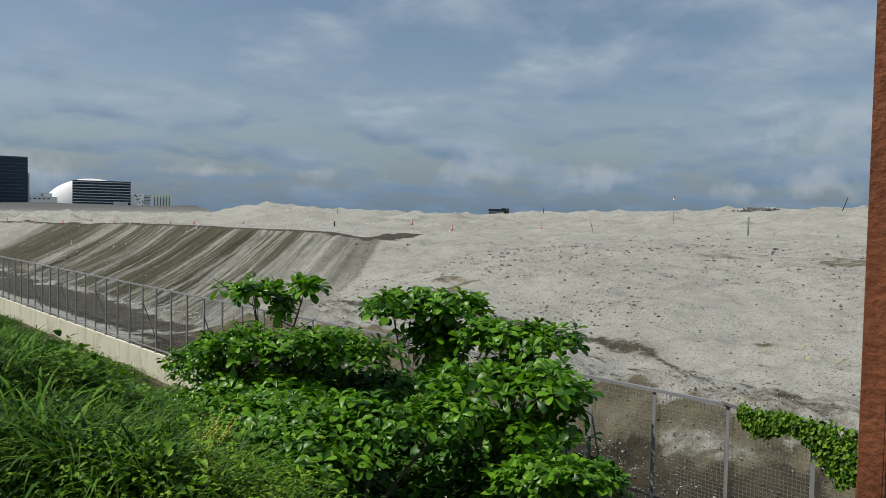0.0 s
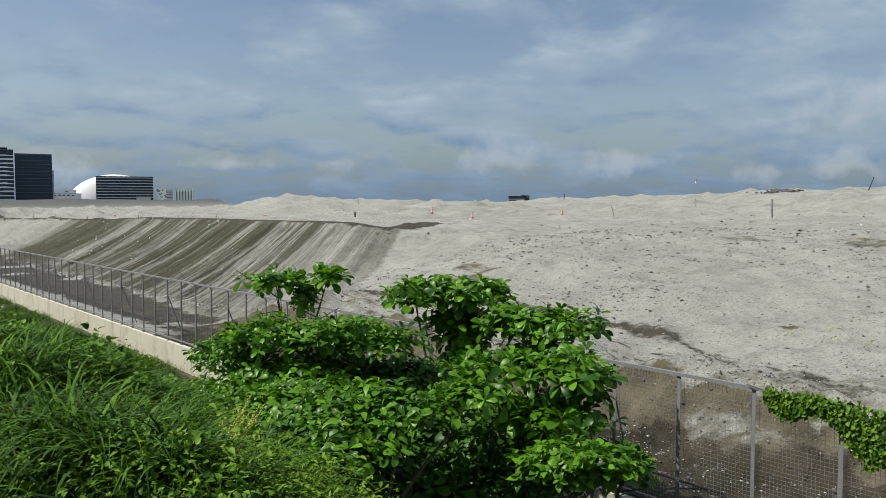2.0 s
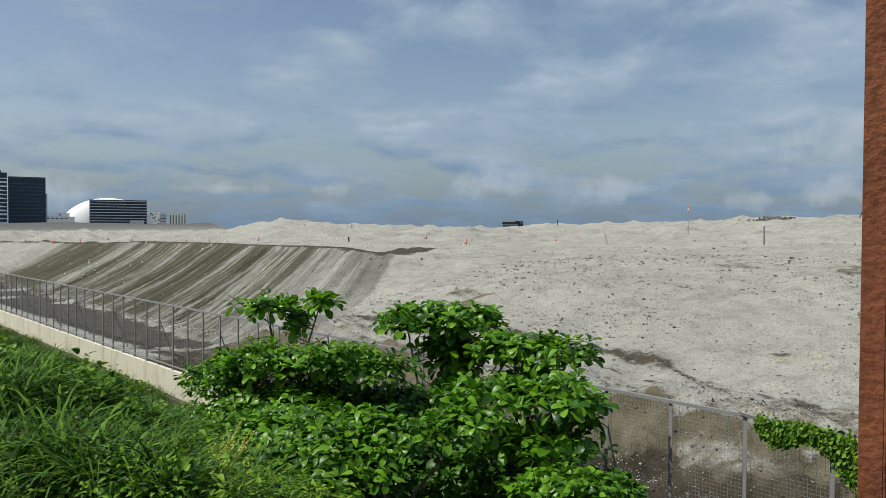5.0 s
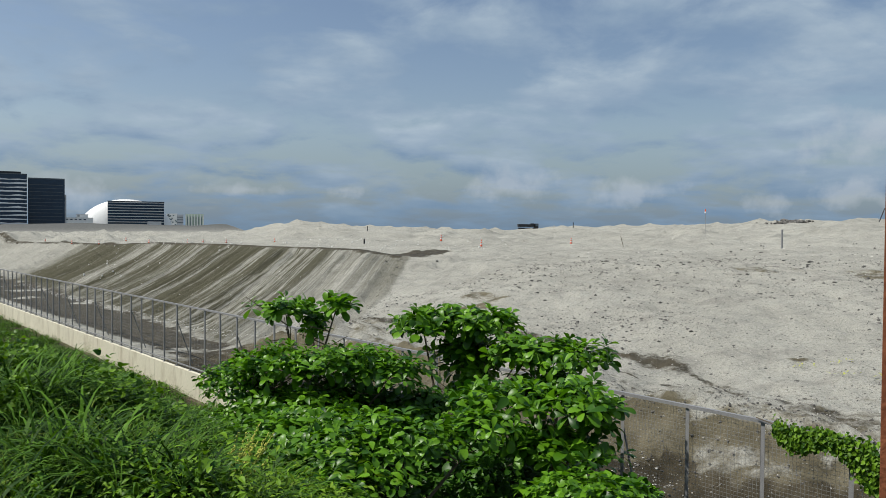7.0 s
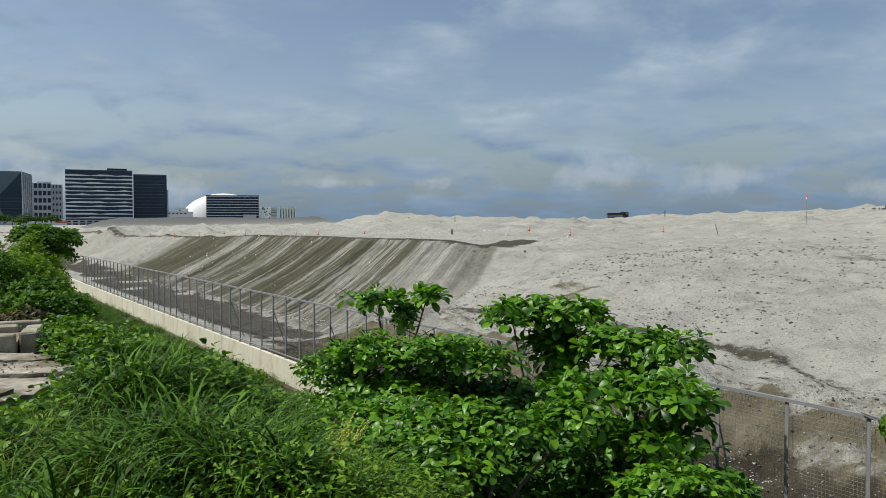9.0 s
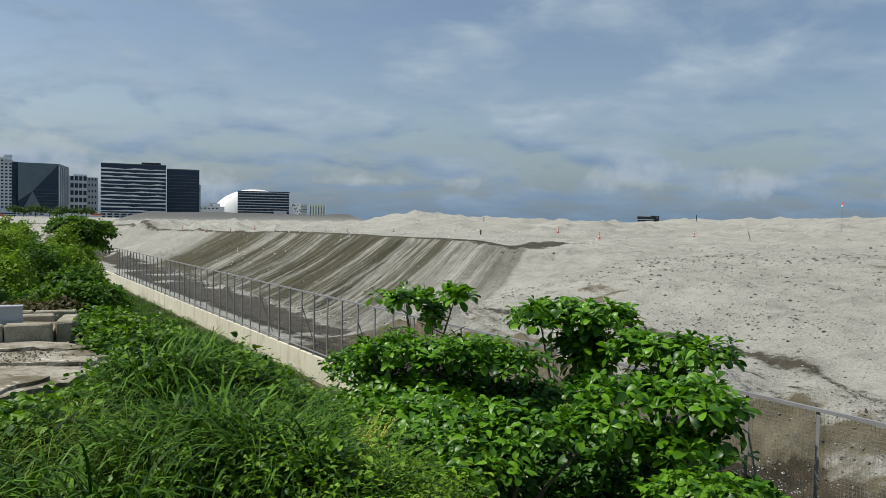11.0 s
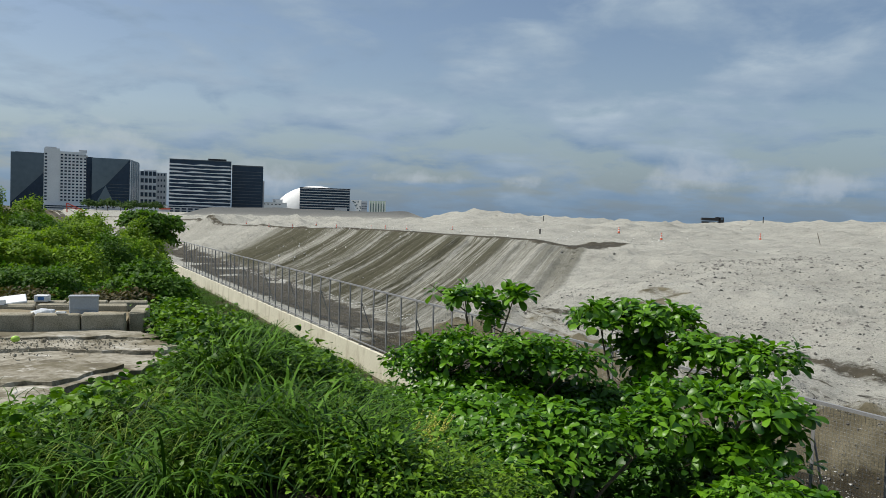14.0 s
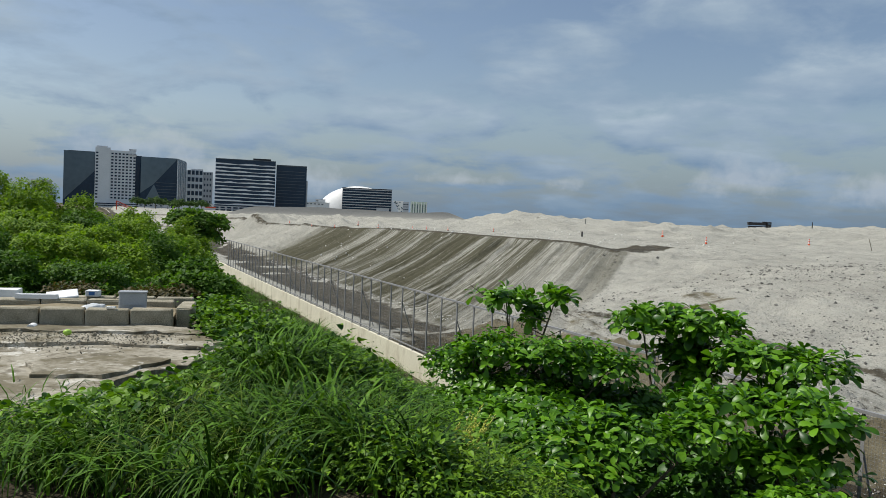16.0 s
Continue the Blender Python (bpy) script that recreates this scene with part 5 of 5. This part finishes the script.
slab_piece("screed_layer", [(-5.15, 6.55), (-5.2, 5.6), (-5.75, 5.35), (-6.3, 5.75), (-5.9, 6.5)],
           SLAB_Z - 0.02, SLAB_Z + 0.04, M_SLAB, "thin broken screed patch on the concrete slab", 3, 0.008)
slab_piece("screed_layer", [(-6.0, 8.25), (-5.75, 8.0), (-6.3, 7.75), (-7.0, 7.35), (-7.9, 6.95), (-8.6, 6.7), (-8.7, 7.0), (-7.4, 7.75), (-6.6, 8.2)],
           SLAB_Z + 0.02, SLAB_Z + 0.075, M_SLAB, "crumbling upper screed layer before the planter", 4, 0.014)
rng = random.Random(12)
bm = bmesh.new()
for _ in range(1500):
    k = rng.random()
    x, y = -6.0 - 2.4 * k + rng.gauss(0, 0.35), 8.15 - 1.5 * k + rng.gauss(0, 0.4) - rng.random() * 1.0
    r = rng.uniform(0.004, 0.013) * (1 if rng.random() < 0.95 else 2.4)
    bmesh.ops.create_icosphere(bm, subdivisions=1, radius=r, matrix=Matrix.Translation((x, y, SLAB_Z + 0.05 + r * 0.3)) @ pose(0, 0, 0, rng.uniform(0, 90), rng.uniform(0, 90), 0)
                               @ Matrix.Diagonal((1, rng.uniform(0.6, 1.1), rng.uniform(0.5, 0.8), 1)))
ob = part("rubble", bm, M_SLAB)
tagged(ob, "small stones and crumbled concrete on the slab", "rubble", kind="stuff")

# planter of large concrete blocks
RD = Vector((0.848, 0.53, 0))           # along the row
RB = Vector((-0.53, 0.848, 0))          # behind it
R0 = Vector((-6.48, 8.30, SLAB_Z))      # the right front corner of the row


def row_pose(along, behind, up):
    p = R0 - RD * along + RB * behind
    return pose(p.x, p.y, p.z + up, 0, 0, math.degrees(math.atan2(RD.y, RD.x)))


planter = new("block_planter")
tagged(planter, "low planter of weathered concrete blocks filled with soil", "planter")
rng = random.Random(5)


def planter_block(m, ln, h, dp):
    bm = bmesh.new()
    box(bm, -ln, 0, 0, dp, 0, h, 0.018)
    for v in bm.verts:
        v.co += Vector((rng.uniform(-1, 1), rng.uniform(-1, 1), rng.uniform(-1, 1))) * 0.006
    o = part("concrete_block", bm, M_BLOCK, planter)
    o.matrix_world = m


for k in range(9):
    planter_block(row_pose(0.535 * k, rng.uniform(-0.015, 0.015), 0), 0.518, 0.275 + rng.uniform(-0.008, 0.008), 0.2)
for k in range(9):
    planter_block(row_pose(0.1 + 0.6 * k, 1.35, 0), 0.58, 0.235, 0.2)
for k in range(9):
    planter_block(row_pose(-0.1 + 0.6 * k, 2.6, 0), 0.58, 0.15, 0.2)
planter_block(row_pose(-0.22, 0.25, 0), 0.2, 0.27, 0.5)
planter_block(row_pose(-0.22, 0.85, 0), 0.2, 0.24, 0.5)
bm = bmesh.new()
box(bm, -5.2, 0.0, 0.2, 1.35, 0.0, 0.16)
bmesh.ops.subdivide_edges(bm, edges=bm.edges[:], cuts=12, use_grid_fill=True)
for v in bm.verts:
    if v.co.z > 0.1:
        v.co.z += 0.05 * noise.noise(v.co * 3)
o = part("soil", bm, M_SOIL, planter)
o.matrix_world = row_pose(0, 0, 0)

M_PLASTIC = material("grey_plastic", mottled((0.30, 0.32, 0.34), (0.38, 0.40, 0.42), 4, 40, 0.05), 0.5)
M_FOAM = material("white_foam", mottled((0.68, 0.70, 0.70), (0.80, 0.81, 0.80), 5, 60, 0.1), 0.8)
M_BLUE = material("blue_print", mottled((0.05, 0.15, 0.35), (0.08, 0.2, 0.45), 5, 60, 0), 0.6)
crate = new("plastic_box")
tagged(crate, "grey plastic box standing upright on the planter", "box")
bm = bmesh.new()
box(bm, -0.17, 0.17, -0.1, 0.1, 0, 0.24, 0.012)
part("body", bm, M_PLASTIC, crate)
bm = bmesh.new()
box(bm, -0.18, 0.18, -0.11, 0.11, 0.225, 0.25, 0.006)
part("rim", bm, M_PLASTIC, crate)
bm = bmesh.new()
box(bm, -0.12, 0.12, -0.112, -0.101, 0.07, 0.085)
part("rib", bm, M_PLASTIC, crate)
crate.matrix_world = row_pose(0.53, 0.34, 0.23) @ pose(0, 0, 0, -2, 0, 4)
carton = new("foam_carton")
tagged(carton, "white foam carton with a blue label on the planter", "carton")
bm = bmesh.new()
box(bm, -0.13, 0.13, -0.1, 0.1, 0, 0.13, 0.008)
part("body", bm, M_FOAM, carton)
bm = bmesh.new()
box(bm, -0.06, 0.06, -0.103, -0.1005, 0.03, 0.1)
part("label", bm, M_BLUE, carton, "plain blue label")
carton.matrix_world = row_pose(1.42, 2.62, 0.15) @ pose(0, 0, 0, 0, 0, -8) @ Matrix.Scale(0.75, 4)
sheet = new("foam_sheet")
tagged(sheet, "white foam sheet lying tilted on the planter", "sheet")
bm = bmesh.new()
box(bm, -0.22, 0.22, -0.16, 0.16, 0, 0.04, 0.01)
part("panel", bm, M_FOAM, sheet)
sheet.matrix_world = row_pose(1.78, 2.2, 0.19) @ pose(0, 0, 0, 14, -7, 12)
for along, behind, up, w, d, h, text in ((2.42, 1.75, 0.16, 0.34, 0.25, 0.18, "white foam box beside the planter blocks"), (1.95, 1.42, 0.235, 0.55, 0.1, 0.07, "broken white foam strip on the blocks"),
                                         (0.75, 0.02, 0.28, 0.12, 0.06, 0.03, "white plastic scrap on the block")):
    bm = bmesh.new()
    box(bm, -w / 2, w / 2, -d / 2, d / 2, 0, h, 0.01)
    for v in bm.verts:
        v.co += Vector((rng.uniform(-1, 1), rng.uniform(-1, 1), rng.uniform(-1, 1))) * 0.008
    ob = part("foam_scrap", bm, M_FOAM)
    ob.matrix_world = row_pose(along, behind, up)
    tagged(ob, text, "scrap")
bag = bmesh.new()
bmesh.ops.create_icosphere(bag, subdivisions=4, radius=0.16)
for v in bag.verts:
    v.co *= 1 + 0.35 * noise.noise(v.co * 9) + 0.15 * noise.noise(v.co * 23)
    v.co.z = max(v.co.z * 0.55, -0.05)
M_BAG = material("clear_plastic", mottled((0.5, 0.52, 0.52), (0.62, 0.64, 0.64), 8, 60, 0.1), 0.25, 0, 0.5)
ob = part("plastic_bag", bag, M_BAG, smooth=True)
ob.matrix_world = row_pose(1.0, 0.42, 0.21)
tagged(ob, "crumpled clear plastic bag on the planter soil", "bag")
bm = bmesh.new()
bmesh.ops.create_cone(bm, cap_ends=True, segments=20, radius1=0.055, radius2=0.055, depth=0.16, matrix=pose(0, 0, 0.055, 90, 0, 0))
ob = part("pvc_pipe", bm, M_FOAM, smooth=False)
ob.matrix_world = row_pose(1.62, -0.18, 0)
tagged(ob, "short white pipe end lying by the blocks", "pipe")
bm = bmesh.new()
bmesh.ops.create_icosphere(bm, subdivisions=2, radius=0.05, matrix=Matrix.Diagonal((1, 0.8, 0.8, 1)))
ob = part("green_bottle", bm, material("lime_plastic", mottled((0.3, 0.5, 0.06), (0.4, 0.6, 0.1), 8, 60, 0), 0.4), smooth=True)
ob.matrix_world = row_pose(1.1, -0.75, 0.09)
tagged(ob, "crushed lime green bottle on the slab", "litter")
bm = bmesh.new()
bmesh.ops.create_icosphere(bm, subdivisions=3, radius=0.2)
for v in bm.verts:
    v.co *= 1 + 0.25 * noise.noise(v.co * 7)
    v.co.z *= 0.25
M_TARP = material("violet_tarp", mottled((0.06, 0.06, 0.10), (0.12, 0.12, 0.18), 6, 40, 0.2), 0.6)
ob = part("tarp_scrap", bm, M_TARP, smooth=True)
ob.matrix_world = pose(-5.75, 10.6, 2.62)
tagged(ob, "dark violet tarpaulin scrap caught in the vines", "tarp")

# ---- rusty post by the camera ----
angle_iron = new("steel_post")
tagged(angle_iron, "tall rusty steel angle post close by", "post")
bm = bmesh.new()
box(bm, 0, 0.042, 0, 0.004, -0.1, 4.6, 0.001)
part("flange", bm, M_RUST, angle_iron)
bm = bmesh.new()
box(bm, 0.0425, 0.0465, 0.0, 0.045, -0.1, 4.6, 0.001)
part("flange", bm, M_RUST, angle_iron)
PX, PY = 1.6 * math.sin(radians(28.45)), 1.6 * math.cos(radians(28.45))
angle_iron.matrix_world = pose(PX, PY, float(ground_at(PX, PY)), 0, 0, -40)

# ---- markers, cones and the truck on the fill ----
M_ORANGE = material("orange_plastic", mottled((0.65, 0.09, 0.03), (0.8, 0.13, 0.05), 5, 40, 0), 0.5)
M_REFL = material("white_sleeve", mottled((0.7, 0.7, 0.68), (0.82, 0.82, 0.8), 5, 40, 0), 0.5)
M_RUBBER = material("black_rubber", mottled((0.015, 0.015, 0.015), (0.03, 0.03, 0.03), 5, 40, 0), 0.8)


def cone_at(x, y, s, label):
    ob = new("traffic_cone")
    tagged(ob, label, "traffic cone", "cones on the fill")
    bm = bmesh.new()
    box(bm, -0.25, 0.25, -0.25, 0.25, 0, 0.12, 0.02)
    part("base", bm, M_RUBBER, ob)
    bands = ((0.12, 0.42, M_ORANGE), (0.42, 0.62, M_REFL), (0.62, 0.82, M_ORANGE), (0.82, 0.96, M_REFL), (0.96, 1.15, M_ORANGE))
    for z0, z1, mat in bands:
        bm = bmesh.new()
        r = lambda z: 0.2 - 0.14 * z / 1.15
        bmesh.ops.create_cone(bm, cap_ends=True, segments=14, radius1=r(z0), radius2=r(z1), depth=z1 - z0, matrix=Matrix.Translation((0, 0, (z0 + z1) / 2)))
        part("band", bm, mat, ob)
    ob.matrix_world = pose(x, y, float(ground_at(x, y)) - 0.02) @ Matrix.Scale(s, 4)


for x, y in ((0.85, 76.5), (-3.45, 85.4), (10.66, 85.1)):
    cone_at(x, y, 0.64, "orange and white traffic cone on the sand plateau")
for x, y in ((-41.2, 78.8), (-37.0, 76.0), (-31.3, 74.4), (-28.4, 76.8), (-27.5, 78.7), (-25.2, 79.0), (-20.9, 81.7), (-34.5, 76.5), (-48.0, 86.0)):
    cone_at(x, y, 0.36, "small orange and white cone along the crest")

# truck on the skyline
def truck(x, y, turn):
    ob = new("dump_truck")
    tagged(ob, "dark dump truck standing on the far fill", "truck")
    bm = bmesh.new()
    box(bm, -1.0, 5.0, -1.25, 1.25, 1.5, 1.75)
    box(bm, -1.3, 5.1, -1.3, -1.15, 1.6, 2.6)
    box(bm, -1.3, 5.1, 1.15, 1.3, 1.6, 2.6)
    box(bm, 4.0, 5.2, -1.25, 1.25, 2.6, 2.95)
    box(bm, -1.3, -1.1, -1.25, 1.25, 1.6, 2.6)
    part("dump_body", bm, M_DARK, ob)
    bm = bmesh.new()
    box(bm, 5.3, 7.0, -1.2, 1.2, 0.9, 2.9, 0.15)
    cab = part("cab", bm, M_DARK, ob)
    bm = bmesh.new()
    box(bm, 5.8, 6.7, -1.215, -1.19, 1.9, 2.6)
    part("side_window", bm, M_PALE_GLASS, cab)
    bm = bmesh.new()
    box(bm, -1.2, 7.0, -0.5, 0.5, 0.8, 1.2)
    part("chassis", bm, M_DARK, ob)
    for wx in (-0.4, 0.9, 6.1):
        for wy in (-1.05, 1.05):
            bm = bmesh.new()
            bmesh.ops.create_cone(bm, cap_ends=True, segments=18, radius1=0.52, radius2=0.52, depth=0.34, matrix=pose(wx, wy, 0.52, 90, 0, 0))
            part("wheel", bm, M_RUBBER, ob)
    ob.matrix_world = pose(x, y, float(ground_at(x, y)) - 0.03, 0, 0, turn)


truck(19.6, 319.4, 6)


def pole(x, y, h, r, mat, label, lean=0.0, top=None):
    ob = new("marker_pole")
    tagged(ob, label, "pole")
    bm = bmesh.new()
    tube(bm, (0, 0, -0.2), (lean, 0, h), r, r * 0.9, 6)
    part("shaft", bm, mat, ob)
    if top == "beacon":
        bm = bmesh.new()
        tube(bm, (lean, 0, h), (lean, 0, h + 0.34), 0.09, 0.03, 10)
        part("red_top", bm, M_ORANGE, ob, "red marker top")
        bm = bmesh.new()
        tube(bm, (lean, 0, h - 0.2), (lean, 0, h), 0.09, 0.09, 10)
        part("white_band", bm, M_REFL, ob, "white marker band")
    ob.matrix_world = pose(x, y, float(ground_at(x, y)))


pole(28.4, 72.9, 1.75, 0.09, M_STEEL, "thick grey marker post on the plateau")
pole(27.2, 92.6, 3.0, 0.025, M_STEEL, "thin pole with a red and white beacon top", 0.0, "beacon")
pole(-13.5, 99.7, 0.9, 0.05, M_DARK, "dark survey pole standing on the plateau")
pole(15.7, 81.8, 1.1, 0.03, M_BARK, "thin leaning wooden stake in the sand", -0.35)
pole(-11.0, 78.9, 0.5, 0.09, M_DARK, "short dark post on the crest")
pole(17.6, 137.9, 1.2, 0.08, M_DARK, "short dark post on the skyline")
pole(12.6, 22.6, 2.2, 0.012, M_REFL, "thin pale stake leaning in the sand slope", -0.25)
pole(62.0, 122.0, 2.2, 0.08, M_DARK, "dark leaning post on the skyline", 0.9)

# ---- stones and litter ----
M_STONE = material("dark_stone", mottled((0.07, 0.068, 0.062), (0.17, 0.16, 0.145), 4, 30, 0.4, island=0.7), 0.9)
M_LITTER = material("pale_litter", mottled((0.45, 0.44, 0.40), (0.7, 0.69, 0.65), 6, 40, 0.1, island=0.6), 0.8)
M_PALE = material("pale_clod", mottled((0.35, 0.33, 0.29), (0.5, 0.48, 0.43), 1, 8, 0.2, island=0.5), 0.95)
ICO = bmesh.new()
bmesh.ops.create_icosphere(ICO, subdivisions=1, radius=1.0)
ICO_V = np.array([v.co[:] for v in ICO.verts])
ICO.verts.index_update()
ICO_F = np.array([[v.index for v in f.verts] for f in ICO.faces])
ICO.free()


def pebbles(name, P, size, mat, label, seed, flat=0.7):
    rng = np.random.default_rng(seed)
    n = len(P)
    V = ICO_V[None] * (1 + rng.normal(size=(n, len(ICO_V), 1)) * 0.16)
    V = V * (rng.uniform(0.6, 1.3, (n, 1, 3)) * [1, 1, flat]) * size[:, None, None]
    V = V + P[:, None, :]
    F = (np.arange(n)[:, None, None] * len(ICO_V) + ICO_F[None]).reshape(-1, 3)
    ob = mesh_object(name, V.reshape(-1, 3).tolist(), F.tolist(), mat)
    tagged(ob, label, "stones", kind="stuff")


def fill_points(n, u0, u1, v0, v1, rng, power=1.0):
    u = u0 + (u1 - u0) * rng.uniform(0, 1, n) ** power
    v = rng.uniform(v0, v1, n)
    x, y = FN[0] * (u + FU) + FD[0] * v, FN[1] * (u + FU) + FD[1] * v
    return np.stack([x, y, ground_z(u, v)], 1)


rng = np.random.default_rng(55)
P = np.concatenate([fill_points(26000, 4.6, 34, -10, 30, rng), fill_points(3500, 4.6, 12, -2, 18, rng), fill_points(9000, 13, 34, -30, 30, rng), fill_points(5000, 16, 70, -30, 44, rng)])
P = P[fbm(P[:, 0], P[:, 1], 5.0, 3, 26) + rng.normal(size=len(P)) * 0.3 > -0.12]
pebbles("stones", P, (0.008 + 0.055 * rng.uniform(0, 1, len(P)) ** 13 + 0.016 * rng.uniform(0, 1, len(P)) ** 2) * (0.4 + 0.024 * np.hypot(P[:, 0], P[:, 1])), M_STONE, "dark stones scattered over the sand slope", 1)
P = np.concatenate([fill_points(160, 1.2, 2.6, 8.0, 9.3, rng), fill_points(220, 0.9, 1.8, 2, 12, rng), fill_points(40, 1.75, 2.15, 4.0, 7.6, rng)])
pebbles("litter", P, 0.006 + 0.022 * rng.uniform(0, 1, len(P)) ** 2, M_LITTER, "pale shell and rubbish bits at the bank's foot", 2, 0.5)
P = np.concatenate([fill_points(520, 4.0, 4.6, 30, 70, rng), fill_points(50, 5, 16, 30, 80, rng)])
pebbles("litter", P, rng.uniform(0.012, 0.055, len(P)), M_LITTER, "white rubbish bits along the drain", 3, 0.6)
az, rr = np.radians(rng.uniform(-27, 3, 130)), rng.uniform(64, 88, 130)
P = np.stack([rr * np.sin(az), rr * np.cos(az), ground_at(rr * np.sin(az), rr * np.cos(az)) + 0.03], 1)
pebbles("litter", P, rng.uniform(0.03, 0.09, len(P)), M_LITTER, "white rubbish bits along the crest of the fill", 8, 1.2)
P = fill_points(14000, 4.6, 36, -14, 30, rng)
pebbles("pale_stones", P, (0.008 + 0.022 * rng.uniform(0, 1, len(P)) ** 4) * (0.4 + 0.024 * np.hypot(P[:, 0], P[:, 1])), M_PALE, "pale stones and clods scattered over the sand slope", 7)
P = fill_points(1500, 30, 120, 20, 110, rng)
pebbles("clods", P, rng.uniform(0.03, 0.1, len(P)), M_PALE, "pale clods on the plateau", 4, 0.7)

P = fill_points(7000, 0.9, 5.2, 0, 16, rng)
pebbles("bank_stones", P, 0.006 + 0.028 * rng.uniform(0, 1, len(P)) ** 4, M_STONE, "small grey stones in the dirt bank", 5)
P = fill_points(2600, 1.2, 5.4, 0, 16, rng)
pebbles("bank_clods", P, 0.005 + 0.018 * rng.uniform(0, 1, len(P)) ** 4, M_PALE, "pale dry clods in the dirt bank", 6)

# low plants on the slope
rngp = np.random.default_rng(66)
for u, v in ((9.6, 8.2), (9.0, 8.9), (8.4, 6.9), (9.4, 5.4), (8.2, 7.6)):
    x, y = fxy(u, v)
    n = 9
    C = np.stack([x + rngp.normal(size=n) * 0.16, y + rngp.normal(size=n) * 0.16, np.zeros(n)], 1)
    C[:, 2] = ground_at(C[:, 0], C[:, 1]) + 0.03
    a = rngp.uniform(0, 6.283, n)
    ob = new("seedling")
    tagged(ob, "small yellowing seedling on the sand slope", "plant", "seedlings on the slope")
    for k in range(n):
        o = unit(np.array([[math.cos(a[k]), math.sin(a[k]), 0.5]]))
        V, F = leaves(C[k:k + 1], o, np.array([[0, 0, 1.0]]), np.array([0.1]), NARROW)
        mesh_object("leaf", V.tolist(), F, M_SEED, ob)

# a low rubble heap on the skyline
rng = np.random.default_rng(57)
n = 260
az, rr = np.radians(21.8 + rng.normal(size=n) * 0.55), 138 + rng.normal(size=n) * 1.5
P = np.stack([rr * np.sin(az), rr * np.cos(az), np.zeros(n)], 1)
P[:, 2] = ground_at(P[:, 0], P[:, 1]) + rng.uniform(0, 0.25, n)
pebbles("rubble_heap", P, rng.uniform(0.12, 0.4, n), M_STONE, "low heap of grey rubble on the skyline", 9, 0.6)
